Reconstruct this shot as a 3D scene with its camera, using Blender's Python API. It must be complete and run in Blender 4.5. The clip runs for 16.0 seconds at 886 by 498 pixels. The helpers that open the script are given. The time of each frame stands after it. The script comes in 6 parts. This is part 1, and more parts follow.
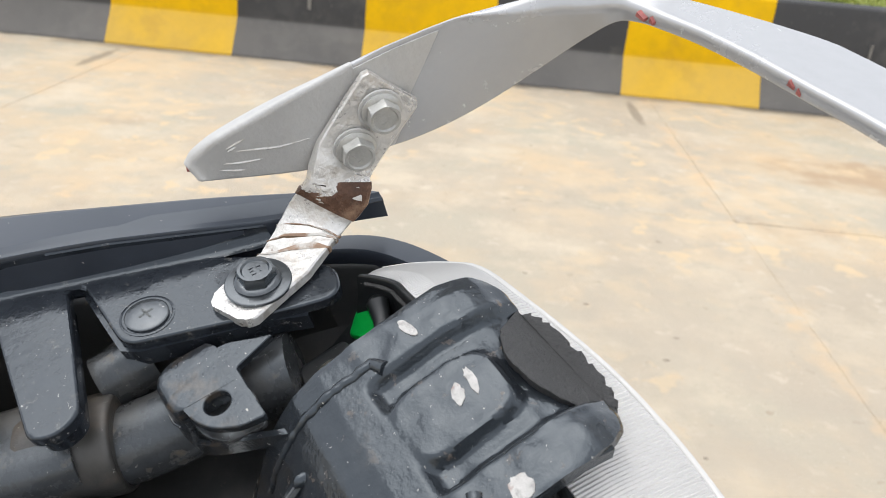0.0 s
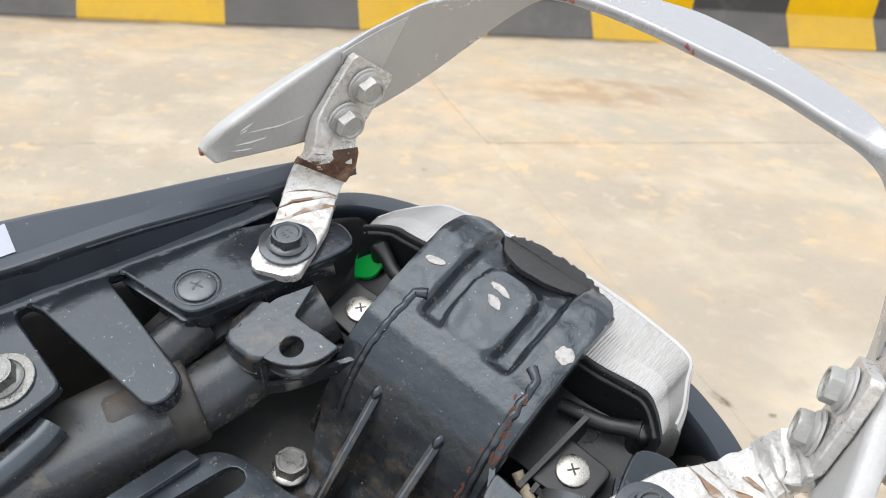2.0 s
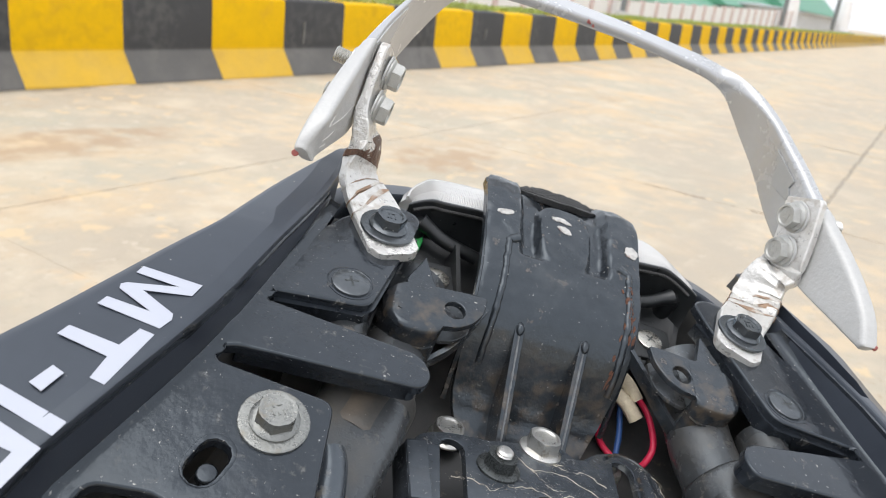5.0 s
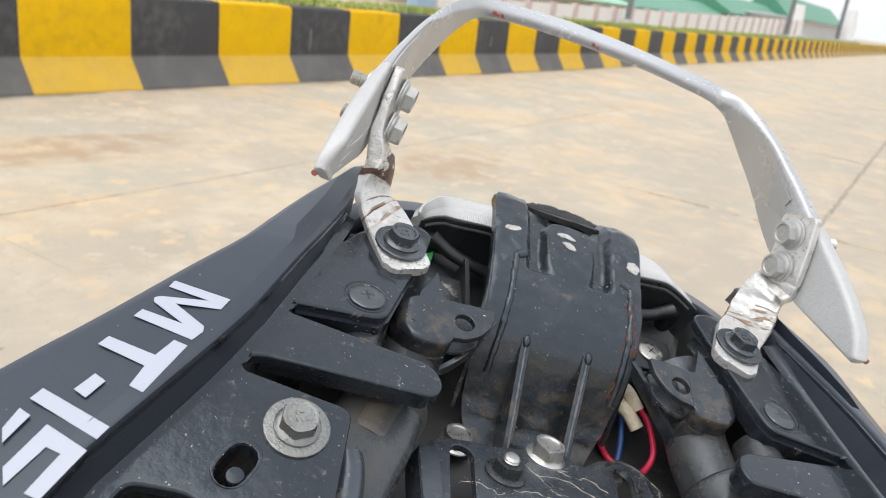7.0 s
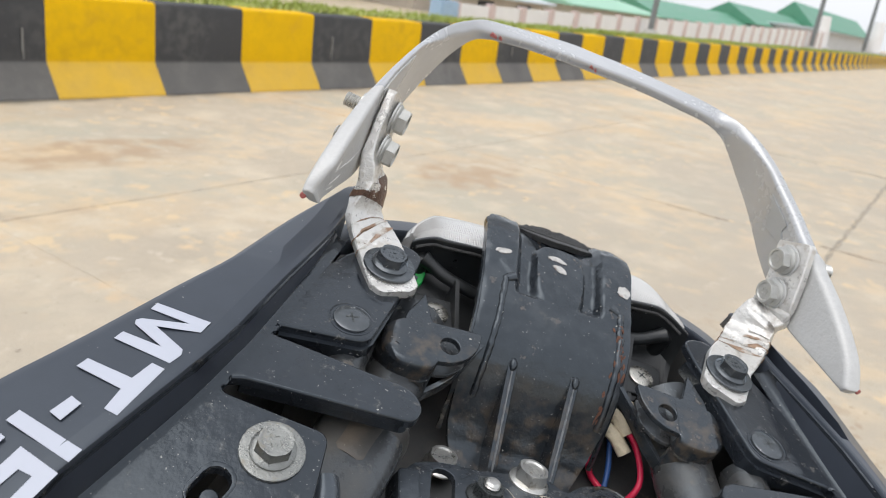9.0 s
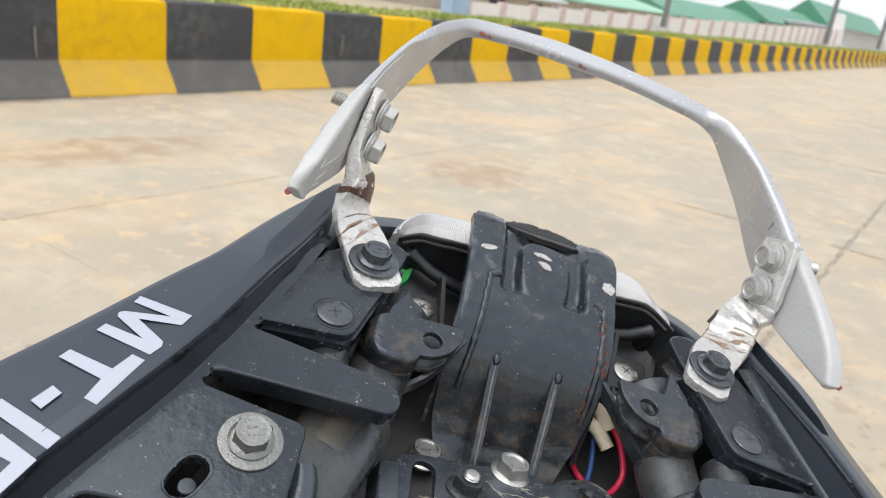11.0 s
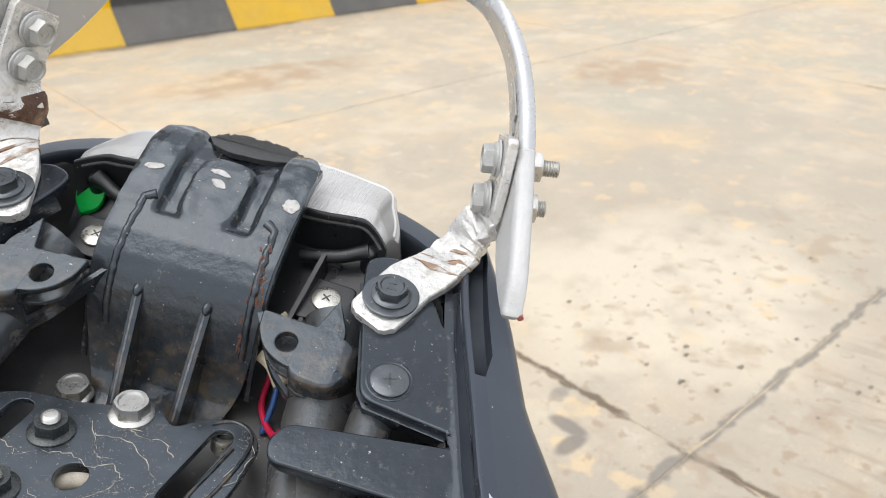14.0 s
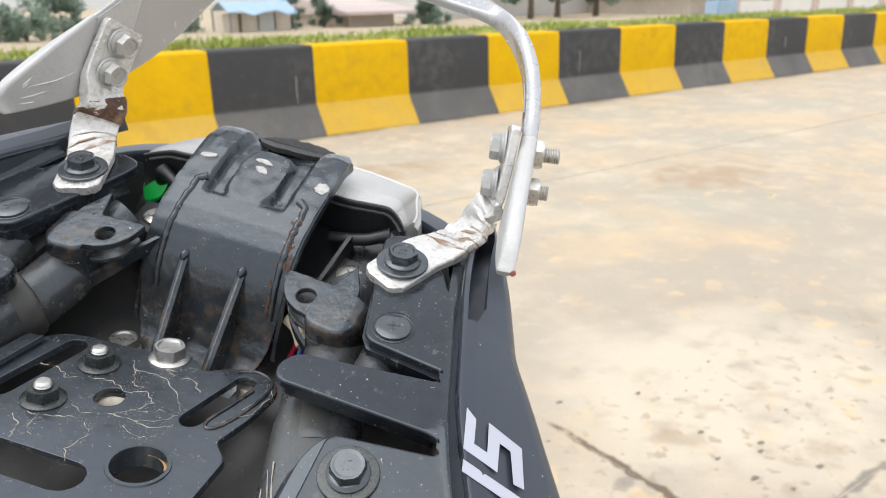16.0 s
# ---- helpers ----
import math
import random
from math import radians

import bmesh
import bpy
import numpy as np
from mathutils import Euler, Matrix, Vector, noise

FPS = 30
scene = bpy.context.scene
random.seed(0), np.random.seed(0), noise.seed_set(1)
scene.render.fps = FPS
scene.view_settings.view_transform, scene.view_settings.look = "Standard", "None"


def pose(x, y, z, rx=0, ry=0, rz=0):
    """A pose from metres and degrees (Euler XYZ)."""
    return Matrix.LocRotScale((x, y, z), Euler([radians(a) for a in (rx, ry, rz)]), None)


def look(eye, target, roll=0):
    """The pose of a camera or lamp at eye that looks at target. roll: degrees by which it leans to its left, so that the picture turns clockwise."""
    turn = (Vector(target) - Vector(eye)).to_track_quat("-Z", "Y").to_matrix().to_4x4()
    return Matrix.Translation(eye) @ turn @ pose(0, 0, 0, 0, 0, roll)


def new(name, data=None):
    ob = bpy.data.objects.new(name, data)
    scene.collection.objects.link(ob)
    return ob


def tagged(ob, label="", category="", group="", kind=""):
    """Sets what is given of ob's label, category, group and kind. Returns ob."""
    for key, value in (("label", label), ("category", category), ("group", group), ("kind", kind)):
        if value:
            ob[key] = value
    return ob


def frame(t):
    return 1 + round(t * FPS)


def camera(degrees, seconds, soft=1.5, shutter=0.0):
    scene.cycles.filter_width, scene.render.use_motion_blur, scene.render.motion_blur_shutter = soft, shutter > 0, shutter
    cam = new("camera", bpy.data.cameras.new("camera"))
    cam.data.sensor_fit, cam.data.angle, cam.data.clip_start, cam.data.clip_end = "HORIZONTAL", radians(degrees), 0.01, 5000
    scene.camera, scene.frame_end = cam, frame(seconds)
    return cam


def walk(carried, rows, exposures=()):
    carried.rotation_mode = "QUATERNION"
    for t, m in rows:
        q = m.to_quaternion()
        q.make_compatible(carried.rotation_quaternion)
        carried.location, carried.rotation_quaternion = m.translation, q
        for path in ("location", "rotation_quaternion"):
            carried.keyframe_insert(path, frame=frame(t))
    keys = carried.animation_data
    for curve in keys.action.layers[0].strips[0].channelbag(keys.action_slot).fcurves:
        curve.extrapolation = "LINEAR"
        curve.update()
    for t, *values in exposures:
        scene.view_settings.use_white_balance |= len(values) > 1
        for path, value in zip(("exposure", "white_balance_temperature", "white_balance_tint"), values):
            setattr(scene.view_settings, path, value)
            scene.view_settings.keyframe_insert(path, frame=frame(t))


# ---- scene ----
cam = camera(59.16, 16.0, 0.9)
PATH = [
    (0, (0.1097, 0.0503, 1.0349), (0.0538, 1.8684, 0.2033), 5.42),
    (0.5, (0.1113, 0.0402, 1.0395), (0.0529, 1.8564, 0.2040), 5.45),
    (1, (0.1059, 0.0256, 1.0500), (0.0838, 1.8420, 0.2134), 6.37),
    (1.5, (0.0734, 0.0158, 1.0521), (0.2788, 1.8046, 0.1814), 6.60),
    (2, (0.0030, 0.0000, 1.0563), (0.5778, 1.6841, 0.1433), 6.46),
    (2.5, (-0.0444, -0.0059, 1.0648), (0.7961, 1.5660, 0.1576), 5.30),
    (3, (-0.0657, -0.0191, 1.0748), (0.9603, 1.4692, 0.2190), 4.19),
    (3.5, (-0.1383, 0.0163, 1.0544), (1.1326, 1.3372, 0.2543), 4.10),
    (4, (-0.2050, 0.0465, 1.0477), (1.2612, 1.2036, 0.3325), 6.25),
    (4.5, (-0.2169, 0.0851, 1.0122), (1.3623, 1.1088, 0.3354), 7.34),
    (5, (-0.2334, 0.1165, 1.0065), (1.4008, 1.0601, 0.3441), 7.69),
    (7.5, (-0.2485, 0.1081, 1.0166), (1.3801, 1.0762, 0.3758), 8.18),
    (8, (-0.2477, 0.1028, 1.0153), (1.3684, 1.0933, 0.3770), 8.50),
    (8.5, (-0.2434, 0.1021, 1.0228), (1.3680, 1.1004, 0.3850), 8.47),
    (11, (-0.2381, 0.0881, 1.0273), (1.3550, 1.1109, 0.3821), 8.32),
    (11.5, (-0.2379, 0.0839, 1.0331), (1.3394, 1.1217, 0.3737), 8.07),
    (12, (-0.2259, 0.0833, 1.0478), (1.3132, 1.1690, 0.3752), 6.86),
    (12.5, (-0.2255, 0.0751, 1.0477), (1.2669, 1.1936, 0.3253), 5.52),
    (13, (-0.1894, 0.0329, 1.0591), (1.2173, 1.1969, 0.2427), 4.20),
    (13.5, (-0.1192, -0.0269, 1.0418), (1.1860, 1.2098, 0.1660), 2.08),
    (14, (-0.0371, -0.0682, 1.0296), (1.1683, 1.2549, 0.1373), 0.06),
    (14.5, (0.0012, -0.1064, 1.0312), (1.1272, 1.2875, 0.1429), -0.85),
    (15, (-0.0002, -0.1142, 1.0186), (1.1135, 1.3371, 0.2104), -0.87),
    (15.5, (-0.0135, -0.1138, 0.9868), (1.1197, 1.3853, 0.3022), -0.70),
    (16, (-0.0481, -0.1337, 0.9852), (1.0663, 1.4021, 0.3530), -0.81),
]
walk(cam, [(t, look(eye, target, roll)) for t, eye, target, roll in PATH], exposures=[(0, 0.77), (1.5, 0.76), (2.5, 0.76), (3, 0.62), (3.5, 0.54), (4, 0.61), (5, 0.79), (7.5, 0.66), (8, 0.67), (8.5, 0.57), (11, 0.64), (11.5, 0.74), (12, 0.36), (12.5, 0.32), (13, 0.60), (13.5, 0.81), (14, 0.74), (14.5, 0.58), (15, 0.49), (15.5, 0.54), (16, 0.79)])

cam.data.dof.use_dof = True
cam.data.dof.focus_distance = 0.30
cam.data.dof.aperture_fstop = 22.0

# ---- world and light ----
world = bpy.data.worlds.new("sky")
scene.world = world
world.use_nodes = True
wn = world.node_tree
sky = wn.nodes.new("ShaderNodeTexSky")
sky.sky_type = "NISHITA"
sky.sun_disc = False
sky.sun_elevation = radians(72)
sky.sun_rotation = radians(274)
sky.dust_density = 4.0
sky.air_density = 1.0
pale = wn.nodes.new("ShaderNodeHueSaturation")
pale.inputs["Saturation"].default_value = 0.55
wn.links.new(sky.outputs["Color"], pale.inputs["Color"])
cloud = wn.nodes.new("ShaderNodeMix")
cloud.data_type = "RGBA"
cloud.inputs["Factor"].default_value = 0.75
wn.links.new(pale.outputs["Color"], cloud.inputs["A"])
cloud.inputs["B"].default_value = (5.25, 5.4, 5.7, 1)
wn.links.new(cloud.outputs["Result"], wn.nodes["Background"].inputs["Color"])
wn.nodes["Background"].inputs["Strength"].default_value = 0.15
sun = new("sun", bpy.data.lights.new("sun", "SUN"))
sun.data.energy = 0.8
sun.data.angle = radians(58)
sun.data.color = (1.0, 0.99, 0.985)
sun.matrix_world = look((0, 0, 0), (0.30, -0.02, -0.95))

# ---- materials ----


def mat(name, col, rough=0.5, metal=0.0, var=0.15, scale=60.0, bump=0.0, bscale=600.0, coat=0.0,
        spots=(), rvar=0.1, spec=0.5, rand=0.0, place=False, stretch=None, tint=None):
    """A surface with coarse and fine variation. spots: (colour, scale, low, high, rough) layers of stains or wear."""
    m = bpy.data.materials.new(name)
    m.use_nodes = True
    t = m.node_tree
    b = t.nodes["Principled BSDF"]
    co = t.nodes.new("ShaderNodeTexCoord")
    src = t.nodes.new("ShaderNodeNewGeometry").outputs["Position"] if place else co.outputs["Object"]
    if stretch:
        mp = t.nodes.new("ShaderNodeMapping")
        mp.inputs["Scale"].default_value = stretch
        t.links.new(src, mp.inputs["Vector"])
        src = mp.outputs["Vector"]
    if rand:
        oi = t.nodes.new("ShaderNodeObjectInfo")
        ad = t.nodes.new("ShaderNodeVectorMath")
        ad.operation = "MULTIPLY_ADD"
        cx = t.nodes.new("ShaderNodeCombineXYZ")
        for k in range(3):
            t.links.new(oi.outputs["Random"], cx.inputs[k])
        t.links.new(cx.outputs[0], ad.inputs[0])
        ad.inputs[1].default_value = (37.0, 53.0, 71.0)
        t.links.new(src, ad.inputs[2])
        src = ad.outputs[0]

    def noise_tex(s, detail=6.0, r=0.6):
        n = t.nodes.new("ShaderNodeTexNoise")
        n.inputs["Scale"].default_value = s
        n.inputs["Detail"].default_value = detail
        n.inputs["Roughness"].default_value = r
        t.links.new(src, n.inputs["Vector"])
        return n.outputs["Fac"]

    def ramp(fac, lo, hi, a=0.0, z=1.0):
        r = t.nodes.new("ShaderNodeMapRange")
        r.inputs["From Min"].default_value = lo
        r.inputs["From Max"].default_value = hi
        r.inputs["To Min"].default_value = a
        r.inputs["To Max"].default_value = z
        t.links.new(fac, r.inputs["Value"])
        return r.outputs["Result"]

    def mix(fac, a, z):
        x = t.nodes.new("ShaderNodeMix")
        x.data_type = "RGBA"
        t.links.new(fac, x.inputs["Factor"])
        for sock, v in ((x.inputs["A"], a), (x.inputs["B"], z)):
            if isinstance(v, tuple):
                sock.default_value = (*v, 1)
            else:
                t.links.new(v, sock)
        return x.outputs["Result"]

    dark = tuple(c * (1 - var) for c in col)
    light = tuple(min(1, c * (1 + var)) for c in col)
    two = t.nodes.new("ShaderNodeMath")
    two.operation = "MULTIPLY_ADD"
    t.links.new(noise_tex(scale * 7, 4), two.inputs[0])
    two.inputs[1].default_value = 0.4
    n2 = t.nodes.new("ShaderNodeMath")
    n2.operation = "MULTIPLY"
    n2.inputs[1].default_value = 0.6
    t.links.new(noise_tex(scale), n2.inputs[0])
    t.links.new(n2.outputs[0], two.inputs[2])
    c = mix(ramp(two.outputs[0], 0.33, 0.67), dark, light)
    r = ramp(two.outputs[0], 0.3, 0.7, max(0.02, rough - rvar), min(1, rough + rvar))
    for colour, s, lo, hi, rr in spots:
        f = ramp(noise_tex(s, 8.0, 0.65), lo, hi)
        c = mix(f, c, colour)
        x = t.nodes.new("ShaderNodeMix")
        t.links.new(f, x.inputs["Factor"])
        t.links.new(r, x.inputs["A"])
        x.inputs["B"].default_value = rr
        r = x.outputs["Result"]
    t.links.new(c, b.inputs["Base Color"])
    t.links.new(r, b.inputs["Roughness"])
    b.inputs["Metallic"].default_value = metal
    b.inputs["Specular IOR Level"].default_value = spec
    if tint:
        b.inputs["Specular Tint"].default_value = (*tint, 1)
    if coat:
        b.inputs["Coat Weight"].default_value = coat
        b.inputs["Coat Roughness"].default_value = 0.12
    if bump:
        bp = t.nodes.new("ShaderNodeBump")
        bp.inputs["Strength"].default_value = bump
        bp.inputs["Distance"].default_value = 1.0 / bscale
        t.links.new(noise_tex(bscale, 5.0), bp.inputs["Height"])
        t.links.new(bp.outputs["Normal"], b.inputs["Normal"])
    return m


DUST = (0.23, 0.19, 0.14)
RUST = (0.10, 0.035, 0.012)
COOL = (0.82, 0.92, 1.0)
SPECK = (0.48, 0.46, 0.42)
M_STEEL = mat("black painted steel", (0.037, 0.043, 0.051), 0.21, var=0.3, scale=25, bump=0.05, bscale=160, rvar=0.06, spec=0.85, tint=COOL,
              spots=((DUST, 40, 0.62, 1.1, 0.5), ((0.13, 0.11, 0.085), 140, 0.61, 0.74, 0.6), ((0.06, 0.063, 0.065), 45, 0.50, 0.8, 0.30), (SPECK, 620, 0.668, 0.69, 0.7)))
M_CATCH = mat("worn black bracket paint", (0.021, 0.0245, 0.029), 0.17, var=0.3, scale=22, bump=0.10, bscale=110, rvar=0.08, spec=0.72, tint=COOL,
              spots=((DUST, 50, 0.62, 1.0, 0.7), ((0.15, 0.11, 0.075), 130, 0.62, 0.74, 0.7), (RUST, 75, 0.69, 0.73, 0.85), ((0.045, 0.048, 0.05), 40, 0.52, 0.8, 0.3), (SPECK, 600, 0.67, 0.70, 0.7)))
M_GLOSS = mat("glossy black plastic", (0.018, 0.021, 0.026), 0.13, var=0.25, scale=30, rvar=0.05, bump=0.05, bscale=140, spec=0.62, tint=COOL,
              spots=(((0.026, 0.027, 0.029), 45, 0.56, 0.85, 0.24), (SPECK, 600, 0.665, 0.69, 0.5), (DUST, 34, 0.66, 1.0, 0.4), ((0.10, 0.095, 0.085), 160, 0.60, 0.75, 0.45)))
M_PANEL = mat("satin black body paint", (0.030, 0.035, 0.046), 0.36, var=0.12, scale=20, rvar=0.05, coat=0.12, bump=0.03, bscale=1500, tint=COOL, spots=((SPECK, 420, 0.69, 0.71, 0.6),))
M_PLASTIC = mat("matte black plastic", (0.014, 0.0155, 0.0165), 0.34, var=0.25, scale=40, bump=0.1, bscale=900, spec=0.5,
                spots=((DUST, 50, 0.68, 1.1, 0.8), (SPECK, 500, 0.675, 0.70, 0.7)))
M_DUSTY = mat("dusty grey-black frame paint", (0.046, 0.049, 0.052), 0.24, var=0.35, scale=18, bump=0.12, bscale=500, spec=0.55, tint=COOL,
              spots=(((0.095, 0.085, 0.070), 28, 0.46, 0.82, 0.55), ((0.17, 0.14, 0.10), 90, 0.59, 0.74, 0.8), ((0.40, 0.38, 0.33), 400, 0.67, 0.70, 0.8), (RUST, 60, 0.7, 0.76, 0.85)))
M_BOOT = mat("brown dusty boot", (0.052, 0.050, 0.046), 0.45, var=0.35, scale=22, bump=0.15, bscale=400,
             spots=(((0.14, 0.11, 0.08), 30, 0.48, 0.8, 0.7), ((0.03, 0.03, 0.03), 55, 0.55, 0.75, 0.4), (SPECK, 400, 0.675, 0.70, 0.8)))
M_TRAY = mat("dirty under-tray plastic", (0.040, 0.0405, 0.0405), 0.42, var=0.3, scale=20,
             spots=(((0.105, 0.095, 0.08), 20, 0.50, 0.85, 0.9), ((0.16, 0.14, 0.11), 110, 0.62, 0.72, 0.9)))
M_SILVER = mat("silver rail paint", (0.44, 0.446, 0.452), 0.26, metal=0.35, var=0.04, scale=30, bump=0.015, bscale=1800, rvar=0.05)
M_CAST = mat("scuffed silver end paint", (0.48, 0.48, 0.47), 0.42, metal=0.2, var=0.06, scale=60, bump=0.2, bscale=420,
             spots=(((0.64, 0.64, 0.63), 70, 0.64, 0.69, 0.45), ((0.30, 0.28, 0.25), 110, 0.68, 0.72, 0.5), ((0.14, 0.12, 0.10), 210, 0.72, 0.75, 0.6)))
# rail silver darkened, with the shade on the leg in its colour
M_RAILSHADE = mat("shaded rail paint", (0.35, 0.355, 0.35), 0.40, metal=0.2, var=0.05, scale=40)
M_STRAP = mat("chipped silver strap", (0.62, 0.61, 0.585), 0.30, metal=0.45, var=0.12, scale=60, bump=0.3, bscale=200,
              spots=(((0.40, 0.33, 0.26), 45, 0.60, 0.74, 0.6), ((0.46, 0.43, 0.39), 120, 0.56, 0.66, 0.5), (RUST, 60, 0.70, 0.74, 0.75)))
M_ZINC = mat("zinc plated steel", (0.56, 0.55, 0.52), 0.32, metal=0.9, var=0.15, scale=200, bump=0.2, bscale=1200,
             spots=(((0.22, 0.17, 0.11), 160, 0.6, 0.75, 0.7),))
M_STRAPBOLT = mat("silver painted bolt", (0.43, 0.43, 0.41), 0.38, metal=0.4, var=0.15, scale=200, bump=0.2, bscale=900, spots=(((0.22, 0.17, 0.11), 160, 0.64, 0.75, 0.7),))
M_DULL = mat("dull grey plated steel", (0.22, 0.225, 0.215), 0.30, metal=0.75, var=0.2, scale=160, bump=0.25, bscale=1000,
             spots=(((0.25, 0.21, 0.15), 130, 0.55, 0.8, 0.8),))
M_BOLT = mat("blackened bolt", (0.105, 0.113, 0.12), 0.18, metal=0.65, tint=COOL, spots=(((0.30, 0.30, 0.29), 260, 0.64, 0.70, 0.3),), var=0.2, scale=200, bump=0.05, bscale=1000)
M_EDGE = mat("scuffed edge with painted glint", (0.15, 0.155, 0.16), 0.4, metal=0.3, var=0.35, scale=300, bump=0.3, bscale=900)
M_NUT = mat("black oxide nut", (0.065, 0.071, 0.071), 0.28, metal=0.6, var=0.2, scale=200, bump=0.15, bscale=1000, spots=((DUST, 200, 0.66, 0.8, 0.6),))
M_SMEAR = mat("pale brown rust stain", (0.26, 0.17, 0.11), 0.6, var=0.35, scale=120, spots=(((0.55, 0.53, 0.49), 90, 0.48, 0.60, 0.45),))
M_SHINE = mat("plated screw", (0.52, 0.50, 0.45), 0.30, metal=0.9, var=0.15, scale=200)
M_RUBBER = mat("worn black rubber", (0.036, 0.036, 0.036), 0.62, var=0.3, scale=120, bump=0.8, bscale=500)
M_PAINTMARK = mat("white paint dab", (0.46, 0.45, 0.43), 0.6, var=0.2, scale=300,
                  spots=(((0.22, 0.21, 0.20), 260, 0.50, 0.66, 0.5), ((0.24, 0.12, 0.09), 120, 0.58, 0.70, 0.7)))
M_DECAL = mat("pale grey decal", (0.42, 0.44, 0.50), 0.4, var=0.02, scale=50)
M_GREEN = mat("bright green plastic", (0.0, 0.36, 0.05), 0.35, var=0.1, scale=60)
M_REDWIRE = mat("crimson wire sleeve", (0.55, 0.015, 0.06), 0.4, var=0.05)
M_BLUEWIRE = mat("blue wire sleeve", (0.02, 0.07, 0.22), 0.45, var=0.1)
M_MUD = mat("dried mud", (0.43, 0.39, 0.32), 0.9, var=0.3, scale=200)
M_CREAM = mat("cream tape", (0.55, 0.47, 0.34), 0.7, var=0.15, scale=150, bump=0.5, bscale=500)
M_TAN = mat("tan foam", (0.42, 0.26, 0.10), 0.8, var=0.2, scale=150, bump=0.5, bscale=600)
M_REDDAB = mat("red paint scuff", (0.34, 0.10, 0.09), 0.5, var=0.4, scale=300)
M_DARK = mat("dark mark", (0.02, 0.02, 0.02), 0.5)
M_LENS = mat("milky clear lens", (0.72, 0.71, 0.69), 0.16, var=0.03, scale=40, spec=0.6)
lens_bsdf = M_LENS.node_tree.nodes["Principled BSDF"]
lens_bsdf.inputs["Transmission Weight"].default_value = 0.25
M_CONC = mat("sandy concrete", (0.445, 0.378, 0.288), 0.85, place=True, var=0.10, scale=1.6, bump=0.5, bscale=90, rvar=0.08,
             spots=(((0.425, 0.385, 0.300), 0.75, 0.47, 0.60, 0.85), ((0.60, 0.445, 0.270), 0.85, 0.50, 0.68, 0.9), ((0.56, 0.48, 0.36), 2.3, 0.50, 0.66, 0.9), ((0.40, 0.30, 0.205), 1.1, 0.60, 0.74, 0.9),
                    ((0.62, 0.46, 0.28), 4.2, 0.60, 0.70, 0.9), ((0.58, 0.51, 0.40), 11, 0.58, 0.70, 0.9), ((0.36, 0.295, 0.215), 24, 0.62, 0.69, 0.9),
                    ((0.34, 0.285, 0.215), 75, 0.60, 0.72, 0.9), ((0.62, 0.55, 0.45), 110, 0.60, 0.70, 0.9), ((0.17, 0.15, 0.12), 48, 0.70, 0.73, 0.9)))


def overlay(m, colour, build, own=False):
    """One more stain layer; build(pos, calc, tex, ramp) gives its mask, in the place's or the thing's own metres."""
    t = m.node_tree
    b = t.nodes["Principled BSDF"]
    at = t.nodes.new("ShaderNodeTexCoord").outputs["Object"] if own else t.nodes.new("ShaderNodeNewGeometry").outputs["Position"]
    sep = t.nodes.new("ShaderNodeSeparateXYZ")
    t.links.new(at, sep.inputs[0])

    def calc(op, a, z):
        n = t.nodes.new("ShaderNodeMath")
        n.operation = op
        for k, v in enumerate((a, z)):
            if isinstance(v, (int, float)):
                n.inputs[k].default_value = v
            else:
                t.links.new(v, n.inputs[k])
        return n.outputs[0]

    def tex(s, shift=0.0, turn=None):
        n = t.nodes.new("ShaderNodeTexNoise")
        n.inputs["Scale"].default_value = s
        n.inputs["Detail"].default_value = 6.0
        mv = t.nodes.new("ShaderNodeVectorMath")
        mv.inputs[1].default_value = (shift, shift * 0.7, 0)
        t.links.new(at, mv.inputs[0])
        if turn is None:
            t.links.new(mv.outputs[0], n.inputs["Vector"])
        else:
            mp = t.nodes.new("ShaderNodeMapping")
            mp.vector_type = "TEXTURE"
            mp.inputs["Rotation"].default_value = (0, 0, turn)
            mp.inputs["Scale"].default_value = (7, 1, 1)
            t.links.new(mv.outputs[0], mp.inputs["Vector"])
            t.links.new(mp.outputs["Vector"], n.inputs["Vector"])
        return n.outputs["Fac"]

    def ramp(v, lo, hi, top=1.0):
        r = t.nodes.new("ShaderNodeMapRange")
        r.interpolation_type = "SMOOTHSTEP"
        r.inputs["From Min"].default_value = lo
        r.inputs["From Max"].default_value = hi
        r.inputs["To Max"].default_value = top
        t.links.new(v, r.inputs["Value"])
        return r.outputs["Result"]
    fac = build(sep.outputs, calc, tex, ramp)
    x = t.nodes.new("ShaderNodeMix")
    x.data_type = "RGBA"
    t.links.new(fac, x.inputs["Factor"])
    t.links.new(b.inputs["Base Color"].links[0].from_socket, x.inputs["A"])
    x.inputs["B"].default_value = (*colour, 1)
    t.links.new(x.outputs["Result"], b.inputs["Base Color"])


STREAK = radians(-80)


def blot(pos, calc, tex, ramp, cx, cy, wx, wy, shift, ragged=0.7, scale=3.0):
    """A ragged round area, full in its middle."""
    dx, dy = calc("MULTIPLY", calc("SUBTRACT", pos[0], cx), 1 / wx), calc("MULTIPLY", calc("SUBTRACT", pos[1], cy), 1 / wy)
    d = calc("SQRT", calc("ADD", calc("MULTIPLY", dx, dx), calc("MULTIPLY", dy, dy)), 0.0)
    d = calc("ADD", d, calc("MULTIPLY", calc("SUBTRACT", tex(scale, shift), 0.5), 2 * ragged))
    return calc("SUBTRACT", 1.0, ramp(d, 0.55, 1.05))


